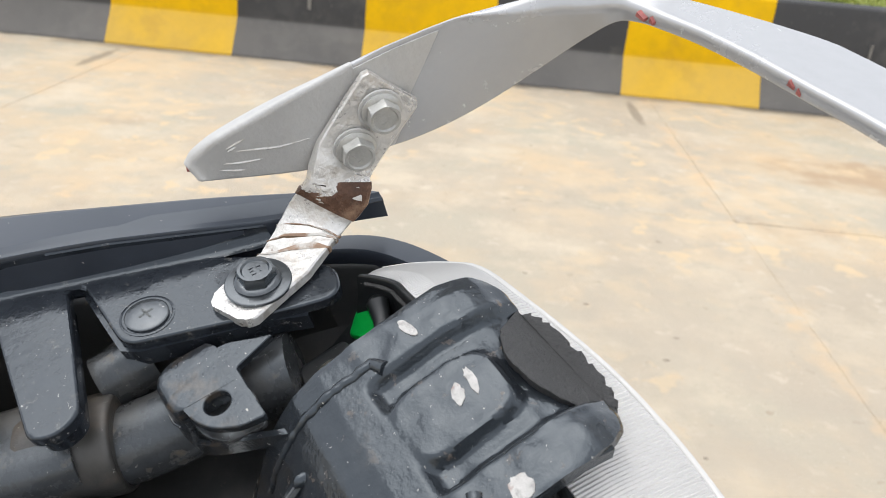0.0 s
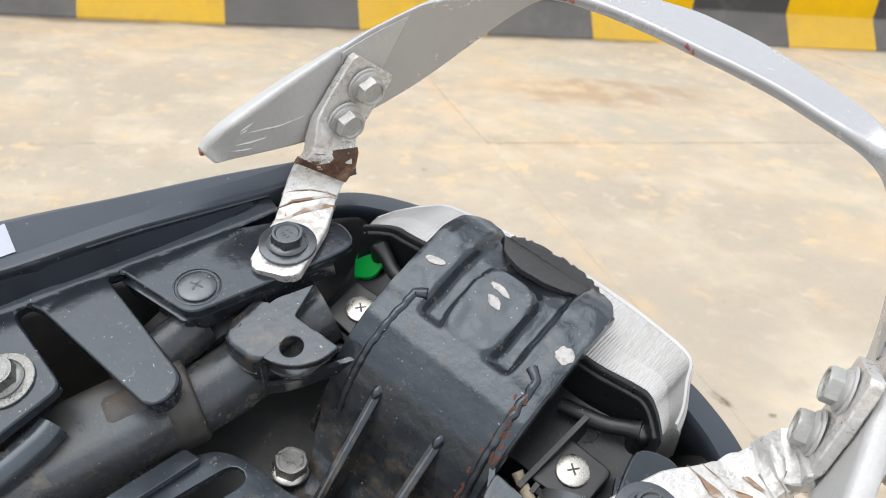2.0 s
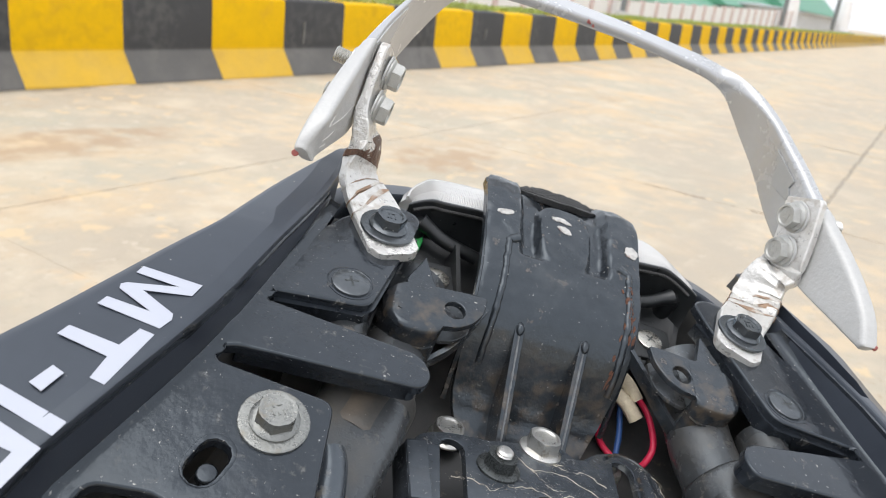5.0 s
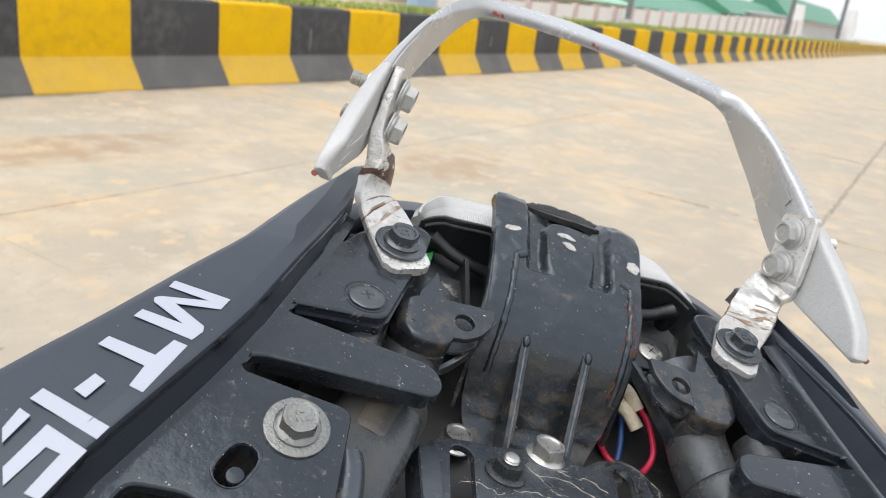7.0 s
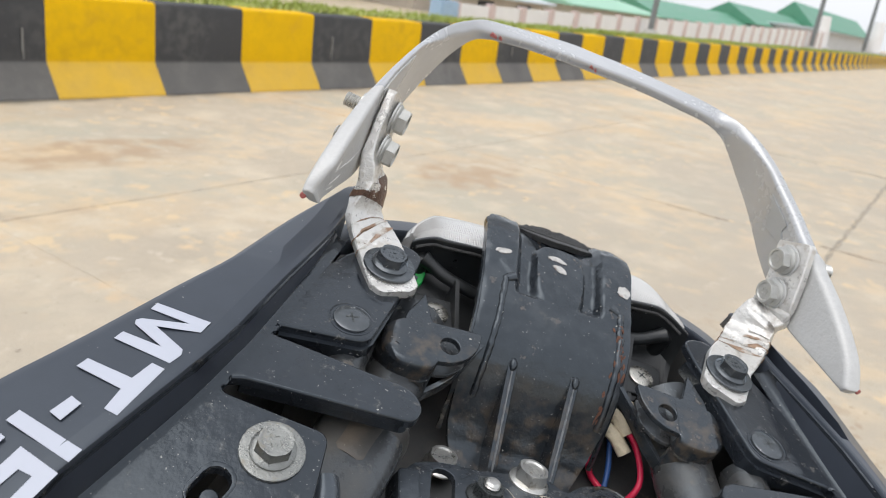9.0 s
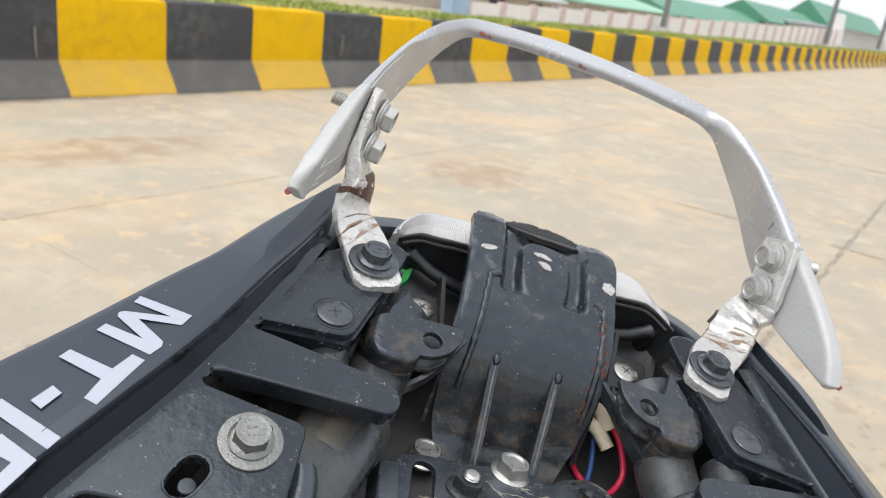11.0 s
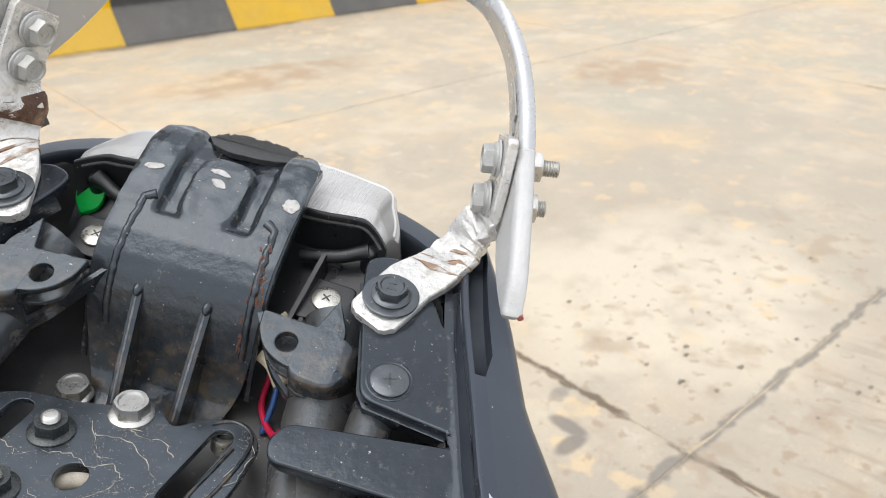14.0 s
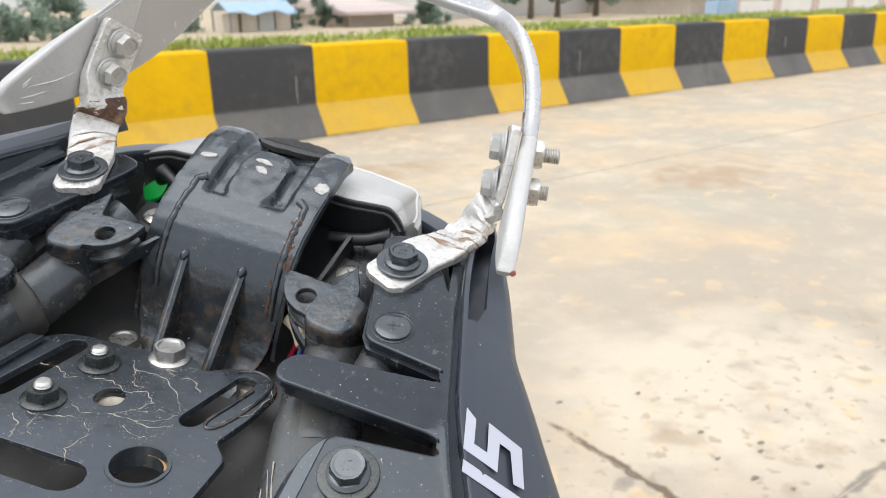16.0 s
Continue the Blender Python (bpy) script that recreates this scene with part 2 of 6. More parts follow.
def sand_band(pos, calc, tex, ramp):
    """Orange sand blown along the joints that run away from the kerb."""
    x = calc("ADD", pos[0], calc("MULTIPLY", calc("SUBTRACT", tex(2.4), 0.5), 0.24))
    d = calc("PINGPONG", calc("SUBTRACT", x, 1.095), 1.55)
    d = calc("ADD", d, calc("MULTIPLY", calc("SUBTRACT", tex(14.0, 1.0), 0.5), 0.13))
    near = calc("SUBTRACT", 1.0, ramp(d, 0.012, 0.06))
    return calc("MULTIPLY", calc("MULTIPLY", near, calc("MULTIPLY", ramp(tex(2.6, 4.0), 0.40, 0.56), ramp(tex(11.0, 9.0), 0.36, 0.56))), ramp(pos[1], 1.25, 1.7, 0.8))


def sand_drift(pos, calc, tex, ramp):
    """Broad thin drifts of the same sand."""
    return calc("MULTIPLY", ramp(tex(0.9, 12.0), 0.50, 0.62), ramp(tex(7.0, 5.0), 0.40, 0.62, 0.55))


def trodden(pos, calc, tex, ramp):
    """Greyer, more trodden concrete well away from the kerb."""
    far = calc("SUBTRACT", 1.0, ramp(calc("ADD", pos[1], calc("MULTIPLY", calc("SUBTRACT", tex(1.1, 17.0), 0.5), 1.6)), 1.2, 2.6))
    return calc("MULTIPLY", far, ramp(tex(5.0, 19.0), 0.25, 0.70, 0.85))


def drift_crumbs(pos, calc, tex, ramp):
    """Small ragged scraps of orange sand."""
    return calc("MULTIPLY", ramp(tex(1.4, 21.0), 0.46, 0.60), ramp(tex(9.0, 14.0), 0.57, 0.64, 0.75))


def joint_dirt(pos, calc, tex, ramp):
    """Grey dirt filling the joint that runs along the kerb."""
    wob = calc("MULTIPLY", calc("SUBTRACT", tex(7.0, 2.0), 0.5), 0.05)
    dy = calc("PINGPONG", calc("ADD", calc("SUBTRACT", pos[1], 0.48), wob), 1.18)
    dy = calc("ADD", dy, calc("MULTIPLY", calc("SUBTRACT", tex(22.0, 7.0), 0.5), 0.045))
    dy = calc("ADD", dy, ramp(pos[1], 1.2, 2.0, 0.012))
    return calc("MULTIPLY", calc("SUBTRACT", 1.0, ramp(dy, 0.004, 0.017)), ramp(tex(1.7, 9.0), 0.22, 0.40, 0.85))


def joint_clumps(pos, calc, tex, ramp):
    """Brown clumps left in stretches of the cross joints."""
    wob = calc("MULTIPLY", calc("SUBTRACT", tex(8.0, 6.0), 0.5), 0.02)
    dx = calc("PINGPONG", calc("ADD", calc("SUBTRACT", pos[0], 1.112), wob), 1.55)
    dx = calc("ADD", dx, calc("MULTIPLY", calc("SUBTRACT", tex(30.0, 7.0), 0.5), 0.03))
    dash = ramp(tex(5.5, 31.0), 0.44, 0.52)
    return calc("MULTIPLY", calc("MULTIPLY", calc("SUBTRACT", 1.0, ramp(dx, 0.006, 0.016)), dash), calc("SUBTRACT", 1.0, ramp(pos[1], 1.25, 1.6)))


def worn_patch(pos, calc, tex, ramp):
    """Scoured, pitted concrete about the cross of two joints."""
    near = blot(pos, calc, tex, ramp, 1.75, 0.45, 1.2, 0.8, 8.0, 0.5, 1.6)
    pits = calc("MAXIMUM", ramp(tex(26.0, 3.0), 0.585, 0.66, 0.6), ramp(tex(8.0, 3.0), 0.53, 0.66, 0.45))
    return calc("MULTIPLY", near, pits)


def pale_patch(pos, calc, tex, ramp):
    """A pale scraped area with a scalloped edge."""
    return calc("MULTIPLY", blot(pos, calc, tex, ramp, 1.58, 0.88, 0.62, 0.52, 6.0, 0.5, 2.4), ramp(tex(6.0, 1.0), 0.26, 0.52, 0.9))


def scrapes(pos, calc, tex, ramp):
    """Streaks where something was dragged over the slab."""
    near = blot(pos, calc, tex, ramp, 1.45, 0.28, 0.7, 0.20, 8.0, 0.3, 2.0)
    return calc("MULTIPLY", near, ramp(tex(26.0, 2.0, STREAK), 0.50, 0.64, 0.6))


def brown_patch(pos, calc, tex, ramp):
    """Brown earth trodden in near the kerb."""
    one = blot(pos, calc, tex, ramp, 2.05, 3.58, 0.75, 0.30, 3.0, 0.6, 3.0)
    two = blot(pos, calc, tex, ramp, 3.6, 2.4, 0.6, 0.3, 15.0, 0.6, 3.0)
    return calc("MULTIPLY", calc("MAXIMUM", one, two), ramp(tex(7.0, 11.0), 0.32, 0.60, 0.8))


def hook_stain(pos, calc, tex, ramp):
    """A hooked dark stain."""
    one = blot(pos, calc, tex, ramp, 0.998, 0.690, 0.024, 0.06, 3.0, 0.25, 30.0)
    two = blot(pos, calc, tex, ramp, 0.960, 0.652, 0.055, 0.024, 5.0, 0.25, 30.0)
    three = calc("MULTIPLY", blot(pos, calc, tex, ramp, 1.07, 0.775, 0.035, 0.02, 5.0, 0.3, 30.0), 0.6)
    return calc("MULTIPLY", calc("MAXIMUM", calc("MAXIMUM", one, two), three), 0.85)


def kerb_dust(pos, calc, tex, ramp):
    """Dark wet-looking dirt in stretches along the kerb and two cracks running from it."""
    edge = calc("MULTIPLY", ramp(calc("ADD", pos[1], calc("MULTIPLY", calc("SUBTRACT", tex(5.0, 3.0), 0.5), 0.22)), 4.70, 4.80), ramp(tex(1.6, 8.0), 0.42, 0.60, 0.75))
    crack = blot(pos, calc, tex, ramp, 0.975, 4.40, 0.035, 0.32, 5.0, 0.45, 14.0)
    far = blot(pos, calc, tex, ramp, -2.10, 4.42, 0.04, 0.30, 5.0, 0.45, 14.0)
    return calc("MAXIMUM", edge, calc("MULTIPLY", calc("MAXIMUM", crack, far), 0.7))


overlay(M_CONC, (0.41, 0.355, 0.28), trodden)
overlay(M_CONC, (0.60, 0.465, 0.30), sand_drift)
overlay(M_CONC, (0.605, 0.53, 0.41), pale_patch)
overlay(M_CONC, (0.62, 0.475, 0.29), drift_crumbs)
overlay(M_CONC, (0.34, 0.25, 0.165), worn_patch)
overlay(M_CONC, (0.33, 0.27, 0.20), scrapes)
overlay(M_CONC, (0.40, 0.285, 0.18), brown_patch)
overlay(M_CONC, (0.58, 0.43, 0.27), sand_band)
overlay(M_CONC, (0.215, 0.195, 0.165), joint_dirt)
overlay(M_CONC, (0.17, 0.13, 0.09), joint_clumps)
overlay(M_CONC, (0.20, 0.18, 0.155), hook_stain)
overlay(M_CONC, (0.22, 0.18, 0.13), kerb_dust)


def foot_dust(pos, calc, tex, ramp):
    """Brown dust and streaks on the bracket's steep front."""
    low = calc("SUBTRACT", 1.0, ramp(calc("ADD", pos[1], calc("MULTIPLY", calc("SUBTRACT", tex(60.0), 0.5), 0.03)), -0.046, -0.018))
    return calc("MULTIPLY", low, ramp(tex(130.0, 3.0), 0.42, 0.68, 0.75))


overlay(M_CATCH, (0.105, 0.078, 0.052), foot_dust, True)
M_TAR = mat("dark joint filler", (0.24, 0.205, 0.155), 0.8, place=True, var=0.3, scale=12, bump=0.5, bscale=80)
M_RUSTY = mat("brown rust", (0.095, 0.045, 0.025), 0.45, var=0.4, scale=70, metal=0.2, bump=0.5, bscale=300, spots=(((0.03, 0.02, 0.015), 90, 0.5, 0.65, 0.4), ((0.30, 0.19, 0.12), 70, 0.50, 0.66, 0.5)))
M_FLECK = mat("orange rust", (0.10, 0.04, 0.022), 0.8, var=0.4, scale=300, bump=0.4, bscale=800)
M_JOINT = mat("dirt in joints", (0.45, 0.37, 0.255), 0.95, place=True, var=0.35, scale=5, bump=0.6, bscale=60)
M_YELLOW = mat("yellow kerb paint", (0.72, 0.425, 0.004), 0.8, spec=0.15, var=0.08, scale=4, bump=0.25, bscale=120, rand=1,
               spots=(((0.58, 0.33, 0.03), 5, 0.55, 0.8, 0.8), ((0.25, 0.2, 0.12), 22, 0.70, 0.76, 0.8)))
M_BLACK = mat("black kerb paint", (0.040, 0.040, 0.041), 0.7, var=0.15, scale=4, bump=0.25, bscale=120, rand=1,
              spots=(((0.12, 0.115, 0.10), 6, 0.60, 0.85, 0.85), ((0.3, 0.28, 0.22), 40, 0.72, 0.76, 0.9)))


def dust_and_skylight(pos, calc, tex, ramp):
    """Road dust on the kerb's flared foot, with its extra sky light painted in."""
    return calc("MULTIPLY", calc("SUBTRACT", 1.0, ramp(pos[2], 0.195, 0.235)), calc("ADD", 0.22, ramp(tex(3.0), 0.2, 0.8, 0.16)))


def kerb_grime(pos, calc, tex, ramp):
    """Blotches and scuffs of old road grime on the paint."""
    blotch = calc("MULTIPLY", ramp(tex(1.3, 5.0), 0.46, 0.66), ramp(tex(11.0, 2.0), 0.40, 0.64, 0.30))
    return calc("MAXIMUM", blotch, ramp(tex(34.0, 1.0), 0.62, 0.72, 0.28))


overlay(M_BLACK, (0.15, 0.145, 0.13), kerb_grime)
overlay(M_YELLOW, (0.42, 0.25, 0.02), kerb_grime)
overlay(M_BLACK, (0.30, 0.28, 0.25), dust_and_skylight)
overlay(M_YELLOW, (0.45, 0.36, 0.20), dust_and_skylight)
M_SOIL = mat("verge soil", (0.30, 0.31, 0.09), 0.95, var=0.3, scale=3, bump=0.5, bscale=30)
M_GRASS = mat("grass blades", (0.33, 0.38, 0.09), 0.7, var=0.35, scale=1.5)
# leaf green paled and blued, with the distance haze in the colour
M_LEAF = mat("tree leaves", (0.17, 0.235, 0.17), 0.6, var=0.4, scale=2)
M_BARK = mat("tree bark", (0.13, 0.10, 0.07), 0.9, var=0.3, scale=8)
M_WHITE = mat("whitewashed wall", (0.78, 0.76, 0.74), 0.8, var=0.06, scale=1)
M_PINK = mat("pinkish wall post", (0.60, 0.48, 0.45), 0.8, var=0.1, scale=1)
M_MINT = mat("pale green sheet roof", (0.30, 0.52, 0.38), 0.6, var=0.08, scale=1)
M_ROOFG = mat("green sheet roof", (0.09, 0.27, 0.17), 0.5, var=0.1, scale=1)
M_ROOFP = mat("pale sheet roof", (0.55, 0.60, 0.62), 0.5, var=0.05, scale=1)
M_POLE = mat("grey steel pole", (0.20, 0.21, 0.21), 0.5, metal=0.3, var=0.1)
M_BEIGE = mat("beige plaster", (0.60, 0.53, 0.45), 0.85, var=0.15, scale=1)
# blue greyed and lightened, haze included in the base colour
M_BLUE = mat("blue tarpaulin", (0.33, 0.46, 0.60), 0.5, var=0.15, scale=2)
M_REDROOF = mat("faded pink roof", (0.52, 0.43, 0.40), 0.7, var=0.15, scale=1)
M_GREYW = mat("grey cement wall", (0.58, 0.58, 0.57), 0.85, var=0.15, scale=1)

# ---- building helpers ----
BIKE = Matrix(((0.59712, 0.77485, -0.20748, 0.08823), (-0.77497, 0.49051, -0.39852, 0.23007),
               (-0.20702, 0.39876, 0.89338, 0.88385), (0, 0, 0, 1)))
MM = 0.001


def even_normals(me, smooth):
    """Corner normals weighed by face area, so that flat tops stay flat beside their rounded edges."""
    around = [[] for _ in me.vertices]
    for f in me.polygons:
        for v in f.vertices:
            around[v].append((f.normal.copy(), f.area))
    limit = math.cos(radians(smooth + 12))
    out = []
    for f in me.polygons:
        for v in f.vertices:
            n = Vector()
            for m, a in around[v]:
                if m.dot(f.normal) > limit:
                    n += m * a
            out.append(n.normalized() if n.length > 1e-14 else f.normal.copy())
    me.normals_split_custom_set(out)


def finish(name, bm, material, smooth=35, weigh=False):
    bmesh.ops.remove_doubles(bm, verts=bm.verts, dist=1e-6)
    bmesh.ops.recalc_face_normals(bm, faces=bm.faces)
    me = bpy.data.meshes.new(name)
    bm.to_mesh(me)
    bm.free()
    me.materials.append(material)
    me.shade_smooth()
    me.set_sharp_from_angle(angle=radians(smooth))
    if weigh:
        even_normals(me, smooth)
    return me


def part(name, bm, material, parent, label="", smooth=35, weigh=True):
    ob = new(name, finish(name, bm, material, smooth, weigh and len(bm.faces) < 6000))
    ob.parent = parent
    return tagged(ob, label) if label else ob


def thing(name, bm, material, label, category, group="", kind="", smooth=35):
    return tagged(new(name, finish(name, bm, material, smooth)), label, category, group, kind)


def root(name, m, label, category, group="", kind=""):
    ob = new(name)
    ob.matrix_world = m
    ob.empty_display_size = 0.05
    return tagged(ob, label, category, group, kind)


def bm_new():
    return bmesh.new()


def add_loft(bm, rings, closed=True, caps=True):
    """Skin a list of rings of points (mm on the bike)."""
    vs = [[bm.verts.new(Vector(p) * MM) for p in ring] for ring in rings]
    n = len(rings[0])
    for a, b in zip(vs, vs[1:]):
        for i in range(n if closed else n - 1):
            j = (i + 1) % n
            bm.faces.new((a[i], a[j], b[j], b[i]))
    if caps and closed:
        bm.faces.new(vs[0][::-1])
        bm.faces.new(vs[-1])
    return vs


def frame_along(path, i, up=(0, 0, 1)):
    a, b = path[max(0, i - 1)], path[min(len(path) - 1, i + 1)]
    t = (Vector(b) - Vector(a)).normalized()
    u = Vector(up)
    s = t.cross(u)
    if s.length < 1e-3:
        s = t.cross(Vector((1, 0, 0)))
    s.normalize()
    return t, s, s.cross(t)


def add_tube(bm, path, radius, seg=12, caps=True, up=(0, 0, 1)):
    rings = []
    for i, p in enumerate(path):
        t, s, u = frame_along(path, i, up)
        r = radius[i] if isinstance(radius, (list, tuple)) else radius
        rings.append([Vector(p) + r * (math.cos(2 * math.pi * k / seg) * s + math.sin(2 * math.pi * k / seg) * u) for k in range(seg)])
    add_loft(bm, rings, True, caps)


def smooth_path(pts, n=6):
    """Catmull-Rom points through pts."""
    pts = [Vector(p) for p in pts]
    out = []
    for i in range(len(pts) - 1):
        p0, p1, p2, p3 = pts[max(0, i - 1)], pts[i], pts[i + 1], pts[min(len(pts) - 1, i + 2)]
        for k in range(n):
            t = k / n
            out.append(0.5 * (2 * p1 + (p2 - p0) * t + (2 * p0 - 5 * p1 + 4 * p2 - p3) * t * t + (3 * p1 - p0 - 3 * p2 + p3) * t ** 3))
    out.append(pts[-1])
    return out


def rounded(poly, r, n=4):
    """A polygon of 2D points with rounded corners; r one radius or one a corner."""
    out = []
    m = len(poly)
    for i in range(m):
        a, b, c = Vector(poly[i - 1]), Vector(poly[i]), Vector(poly[(i + 1) % m])
        rr = r[i] if isinstance(r, (list, tuple)) else r
        if rr < 0.05:
            out.append(tuple(b))
            continue
        d1, d2 = (a - b), (c - b)
        l = min(rr, 0.48 * d1.length, 0.48 * d2.length)
        p, q = b + d1.normalized() * l, b + d2.normalized() * l
        for k in range(n + 1):
            t = k / n
            out.append(tuple((1 - t) ** 2 * p + 2 * t * (1 - t) * b + t * t * q))
    return out


def add_plate(bm, outline, lift, thick, holes=(), bevel=0.6):
    """A plate: outline and holes are 2D points; lift(x, y) is the height of its top, thick its thickness."""
    loops = [outline, *holes]
    top = []
    for lp in loops:
        vs = [bm.verts.new(Vector((x, y, lift(x, y))) * MM) for x, y in lp]
        top.append([bm.edges.new((vs[i], vs[(i + 1) % len(vs)])) for i in range(len(vs))])
    res = bmesh.ops.triangle_fill(bm, edges=[e for l in top for e in l], use_beauty=True, use_dissolve=False)
    faces = [g for g in res["geom"] if isinstance(g, bmesh.types.BMFace)]
    ext = bmesh.ops.extrude_face_region(bm, geom=faces)
    for v in ext["geom"]:
        if isinstance(v, bmesh.types.BMVert):
            v.co.z -= thick * MM
    if bevel:
        es = [e for l in top for e in l if e.is_valid]
        bmesh.ops.bevel(bm, geom=es, offset=bevel * MM, segments=2, affect="EDGES", profile=0.5)


def circle(cx, cy, r, n=20, a0=0.0):
    return [(cx + r * math.cos(a0 + 2 * math.pi * k / n), cy + r * math.sin(a0 + 2 * math.pi * k / n)) for k in range(n)]


def slot(ax, ay, bx, by, r, n=6):
    d = Vector((bx - ax, by - ay)).normalized()
    a = math.atan2(d.y, d.x)
    return [(bx + r * math.cos(a - math.pi / 2 + math.pi * k / n), by + r * math.sin(a - math.pi / 2 + math.pi * k / n)) for k in range(n + 1)] + \
           [(ax + r * math.cos(a + math.pi / 2 + math.pi * k / n), ay + r * math.sin(a + math.pi / 2 + math.pi * k / n)) for k in range(n + 1)]


def axes_to(nrm, spin=0.0):
    """A turn whose z is nrm."""
    q = Vector(nrm).normalized().to_track_quat("Z", "Y").to_matrix()
    return q @ Matrix.Rotation(spin, 3, "Z")


def add_lathe(bm, at, nrm, prof, seg=20, spin=0.0):
    """Rings of (radius, height) about an axis through at; the ends are closed."""
    q = axes_to(nrm, spin)
    rings = [[Vector(at) + q @ Vector((r * math.cos(2 * math.pi * k / seg), r * math.sin(2 * math.pi * k / seg), h)) for k in range(seg)] for r, h in prof]
    add_loft(bm, rings)


def add_hex(bm, at, nrm, r, h, spin=0.0, dish=0.0):
    q = axes_to(nrm, spin)

    def ring(rr, z, mixed=0.0):
        out = []
        for k in range(24):
            a = 2 * math.pi * k / 24
            sec = (a + math.pi / 6) % (math.pi / 3) - math.pi / 6
            hexr = r * math.cos(math.pi / 6) / math.cos((a % (math.pi / 3)) - math.pi / 6)
            rad = min(hexr, rr)
            out.append(Vector(at) + q @ Vector((rad * math.cos(a), rad * math.sin(a), z)))
        return out
    rings = [ring(2 * r, 0), ring(2 * r, h * 0.8), ring(r * 0.90, h)]
    if dish:
        rings += [ring(r * 0.74, h), ring(r * 0.66, h - dish)]
    add_loft(bm, rings)


def bolt(parent, at, nrm, r=6.8, h=5.0, washer=12.0, wt=2.0, m_head=M_ZINC, m_wash=M_DULL, flange=8.6, spin=0.2, dish=0.8, name="bolt", marks=True):
    """A hex flange bolt on a washer."""
    n = Vector(nrm).normalized()
    base = Vector(at)
    if washer:
        bm = bm_new()
        add_lathe(bm, base, n, [(washer, 0), (washer, wt * 0.7), (washer - 0.5, wt), (flange * 0.8, wt)], 28)
        part("washer", bm, m_wash, parent)
        base = base + n * wt
    bm = bm_new()
    add_lathe(bm, base, n, [(flange, 0), (flange, 0.8), (flange * 0.86, 1.7), (r * 0.8, 2.0)], 24)
    add_hex(bm, base + n * 1.5, n, r, h, spin, dish)
    b = part(name, bm, m_head, parent)
    if marks:
        q = axes_to(n, spin)
        bm = bm_new()
        for dx, dy, w, l in ((-1.6, 1.2, 0.5, 1.8), (0.2, 1.4, 0.5, 1.4), (1.7, 1.0, 0.5, 1.8), (-0.8, -1.5, 1.6, 0.5), (1.2, -1.7, 0.5, 1.5)):
            zz = 1.5 + h - dish
            c = [base + q @ Vector((dx + sx * w / 2, dy + sy * l / 2, z)) for z in (zz - 0.1, zz + 0.3) for sx, sy in ((-1, -1), (1, -1), (1, 1), (-1, 1))]
            add_loft(bm, [c[:4], c[4:]])
        part("head_mark", bm, m_head, b)
    return b


def add_box(bm, c, size, m=None):
    """A box, in metres."""
    r = bmesh.ops.create_cube(bm, size=1.0)
    mm = (m or Matrix()) @ Matrix.Translation(c) @ Matrix.Diagonal((*size, 1))
    bmesh.ops.transform(bm, matrix=mm, verts=r["verts"])
    return r["verts"]


# ---- ground, kerb and surroundings ----
bm = bm_new()
xs = (-400, -60, -12, 40, 400)
ys = (-400, -60, -9, 4.9, 9.5, 60, 400)
grid = [[bm.verts.new((x, y, -0.0012)) for x in xs] for y in ys]
for j in range(len(ys) - 1):
    for i in range(len(xs) - 1):
        bm.faces.new((grid[j][i], grid[j][i + 1], grid[j + 1][i + 1], grid[j + 1][i]))
ground = thing("ground", bm, M_JOINT, "flat ground of pale sandy dirt reaching the horizon", "ground", kind="structure")

kerb = root("kerb", Matrix(), "yellow and black striped concrete kerb wall beside the road", "kerb", kind="structure")


def kerb_mesh(name, material, w):
    """One painted length: a flared foot below an upright face, with a rounded top edge."""
    prof = [(4.83, -0.02), (4.832, 0.012), (4.955, 0.196), (4.966, 0.215), (4.976, 0.59), (4.984, 0.612), (5.0, 0.622), (5.19, 0.622), (5.21, 0.60), (5.21, -0.02)]
    bm = bm_new()
    n = 8
    rings = []
    for i in range(n + 1):
        x = -w / 2 + w * i / n
        rings.append([(x / MM, (y + 0.002 * noise.noise((x * 3, y * 5, z * 4))) / MM, z / MM) for y, z in prof])
    add_loft(bm, rings)
    return finish(name, bm, material, 25)


KW, KERB0 = 0.8, 1.749
mesh_y, mesh_b = kerb_mesh("kerb_block", M_YELLOW, KW), kerb_mesh("kerb_block", M_BLACK, KW)
blocks = {}
for k in range(-14, 96):
    ob = new("kerb_block", mesh_b if k % 2 == 0 else mesh_y)
    left, right = KERB0 + KW * k + (0.04 if k == 0 else 0), KERB0 + KW * (k + 1) + (0.04 if k == -1 else 0)
    ob.location = ((left + right) / 2, 0.0015 * ((k * 7) % 3 - 1), 0)
    ob.scale.x = (right - left) / KW
    ob.parent = kerb
    blocks[k] = ob
# pale drips and drain holes
bm = bm_new()
for x, z0, z1, w in ((2.40, 0.27, 0.42, 0.012), (2.403, 0.23, 0.28, 0.008), (5.20, 0.29, 0.44, 0.014), (5.195, 0.25, 0.3, 0.011), (8.5, 0.3, 0.42, 0.02), (-1.0, 0.3, 0.42, 0.02)):
    yy = 4.966 + (z0 - 0.215) * 0.0267
    add_box(bm, (x, yy - 0.002, (z0 + z1) / 2), (w, 0.01, z1 - z0))
part("paint_drip", bm, mat("pale drip", (0.19, 0.185, 0.17), 0.8, var=0.2, scale=20), kerb, "pale paint drips on black stripes")
for x, z in ((0.28, 0.45), (7.12, 0.30)):
    bm = bm_new()
    add_lathe(bm, (x * 1000, 4968, z * 1000), (0, -1, 0), [(22, -10), (22, 4), (18, 5)], 14)
    part("drain_hole", bm, M_DARK, kerb)

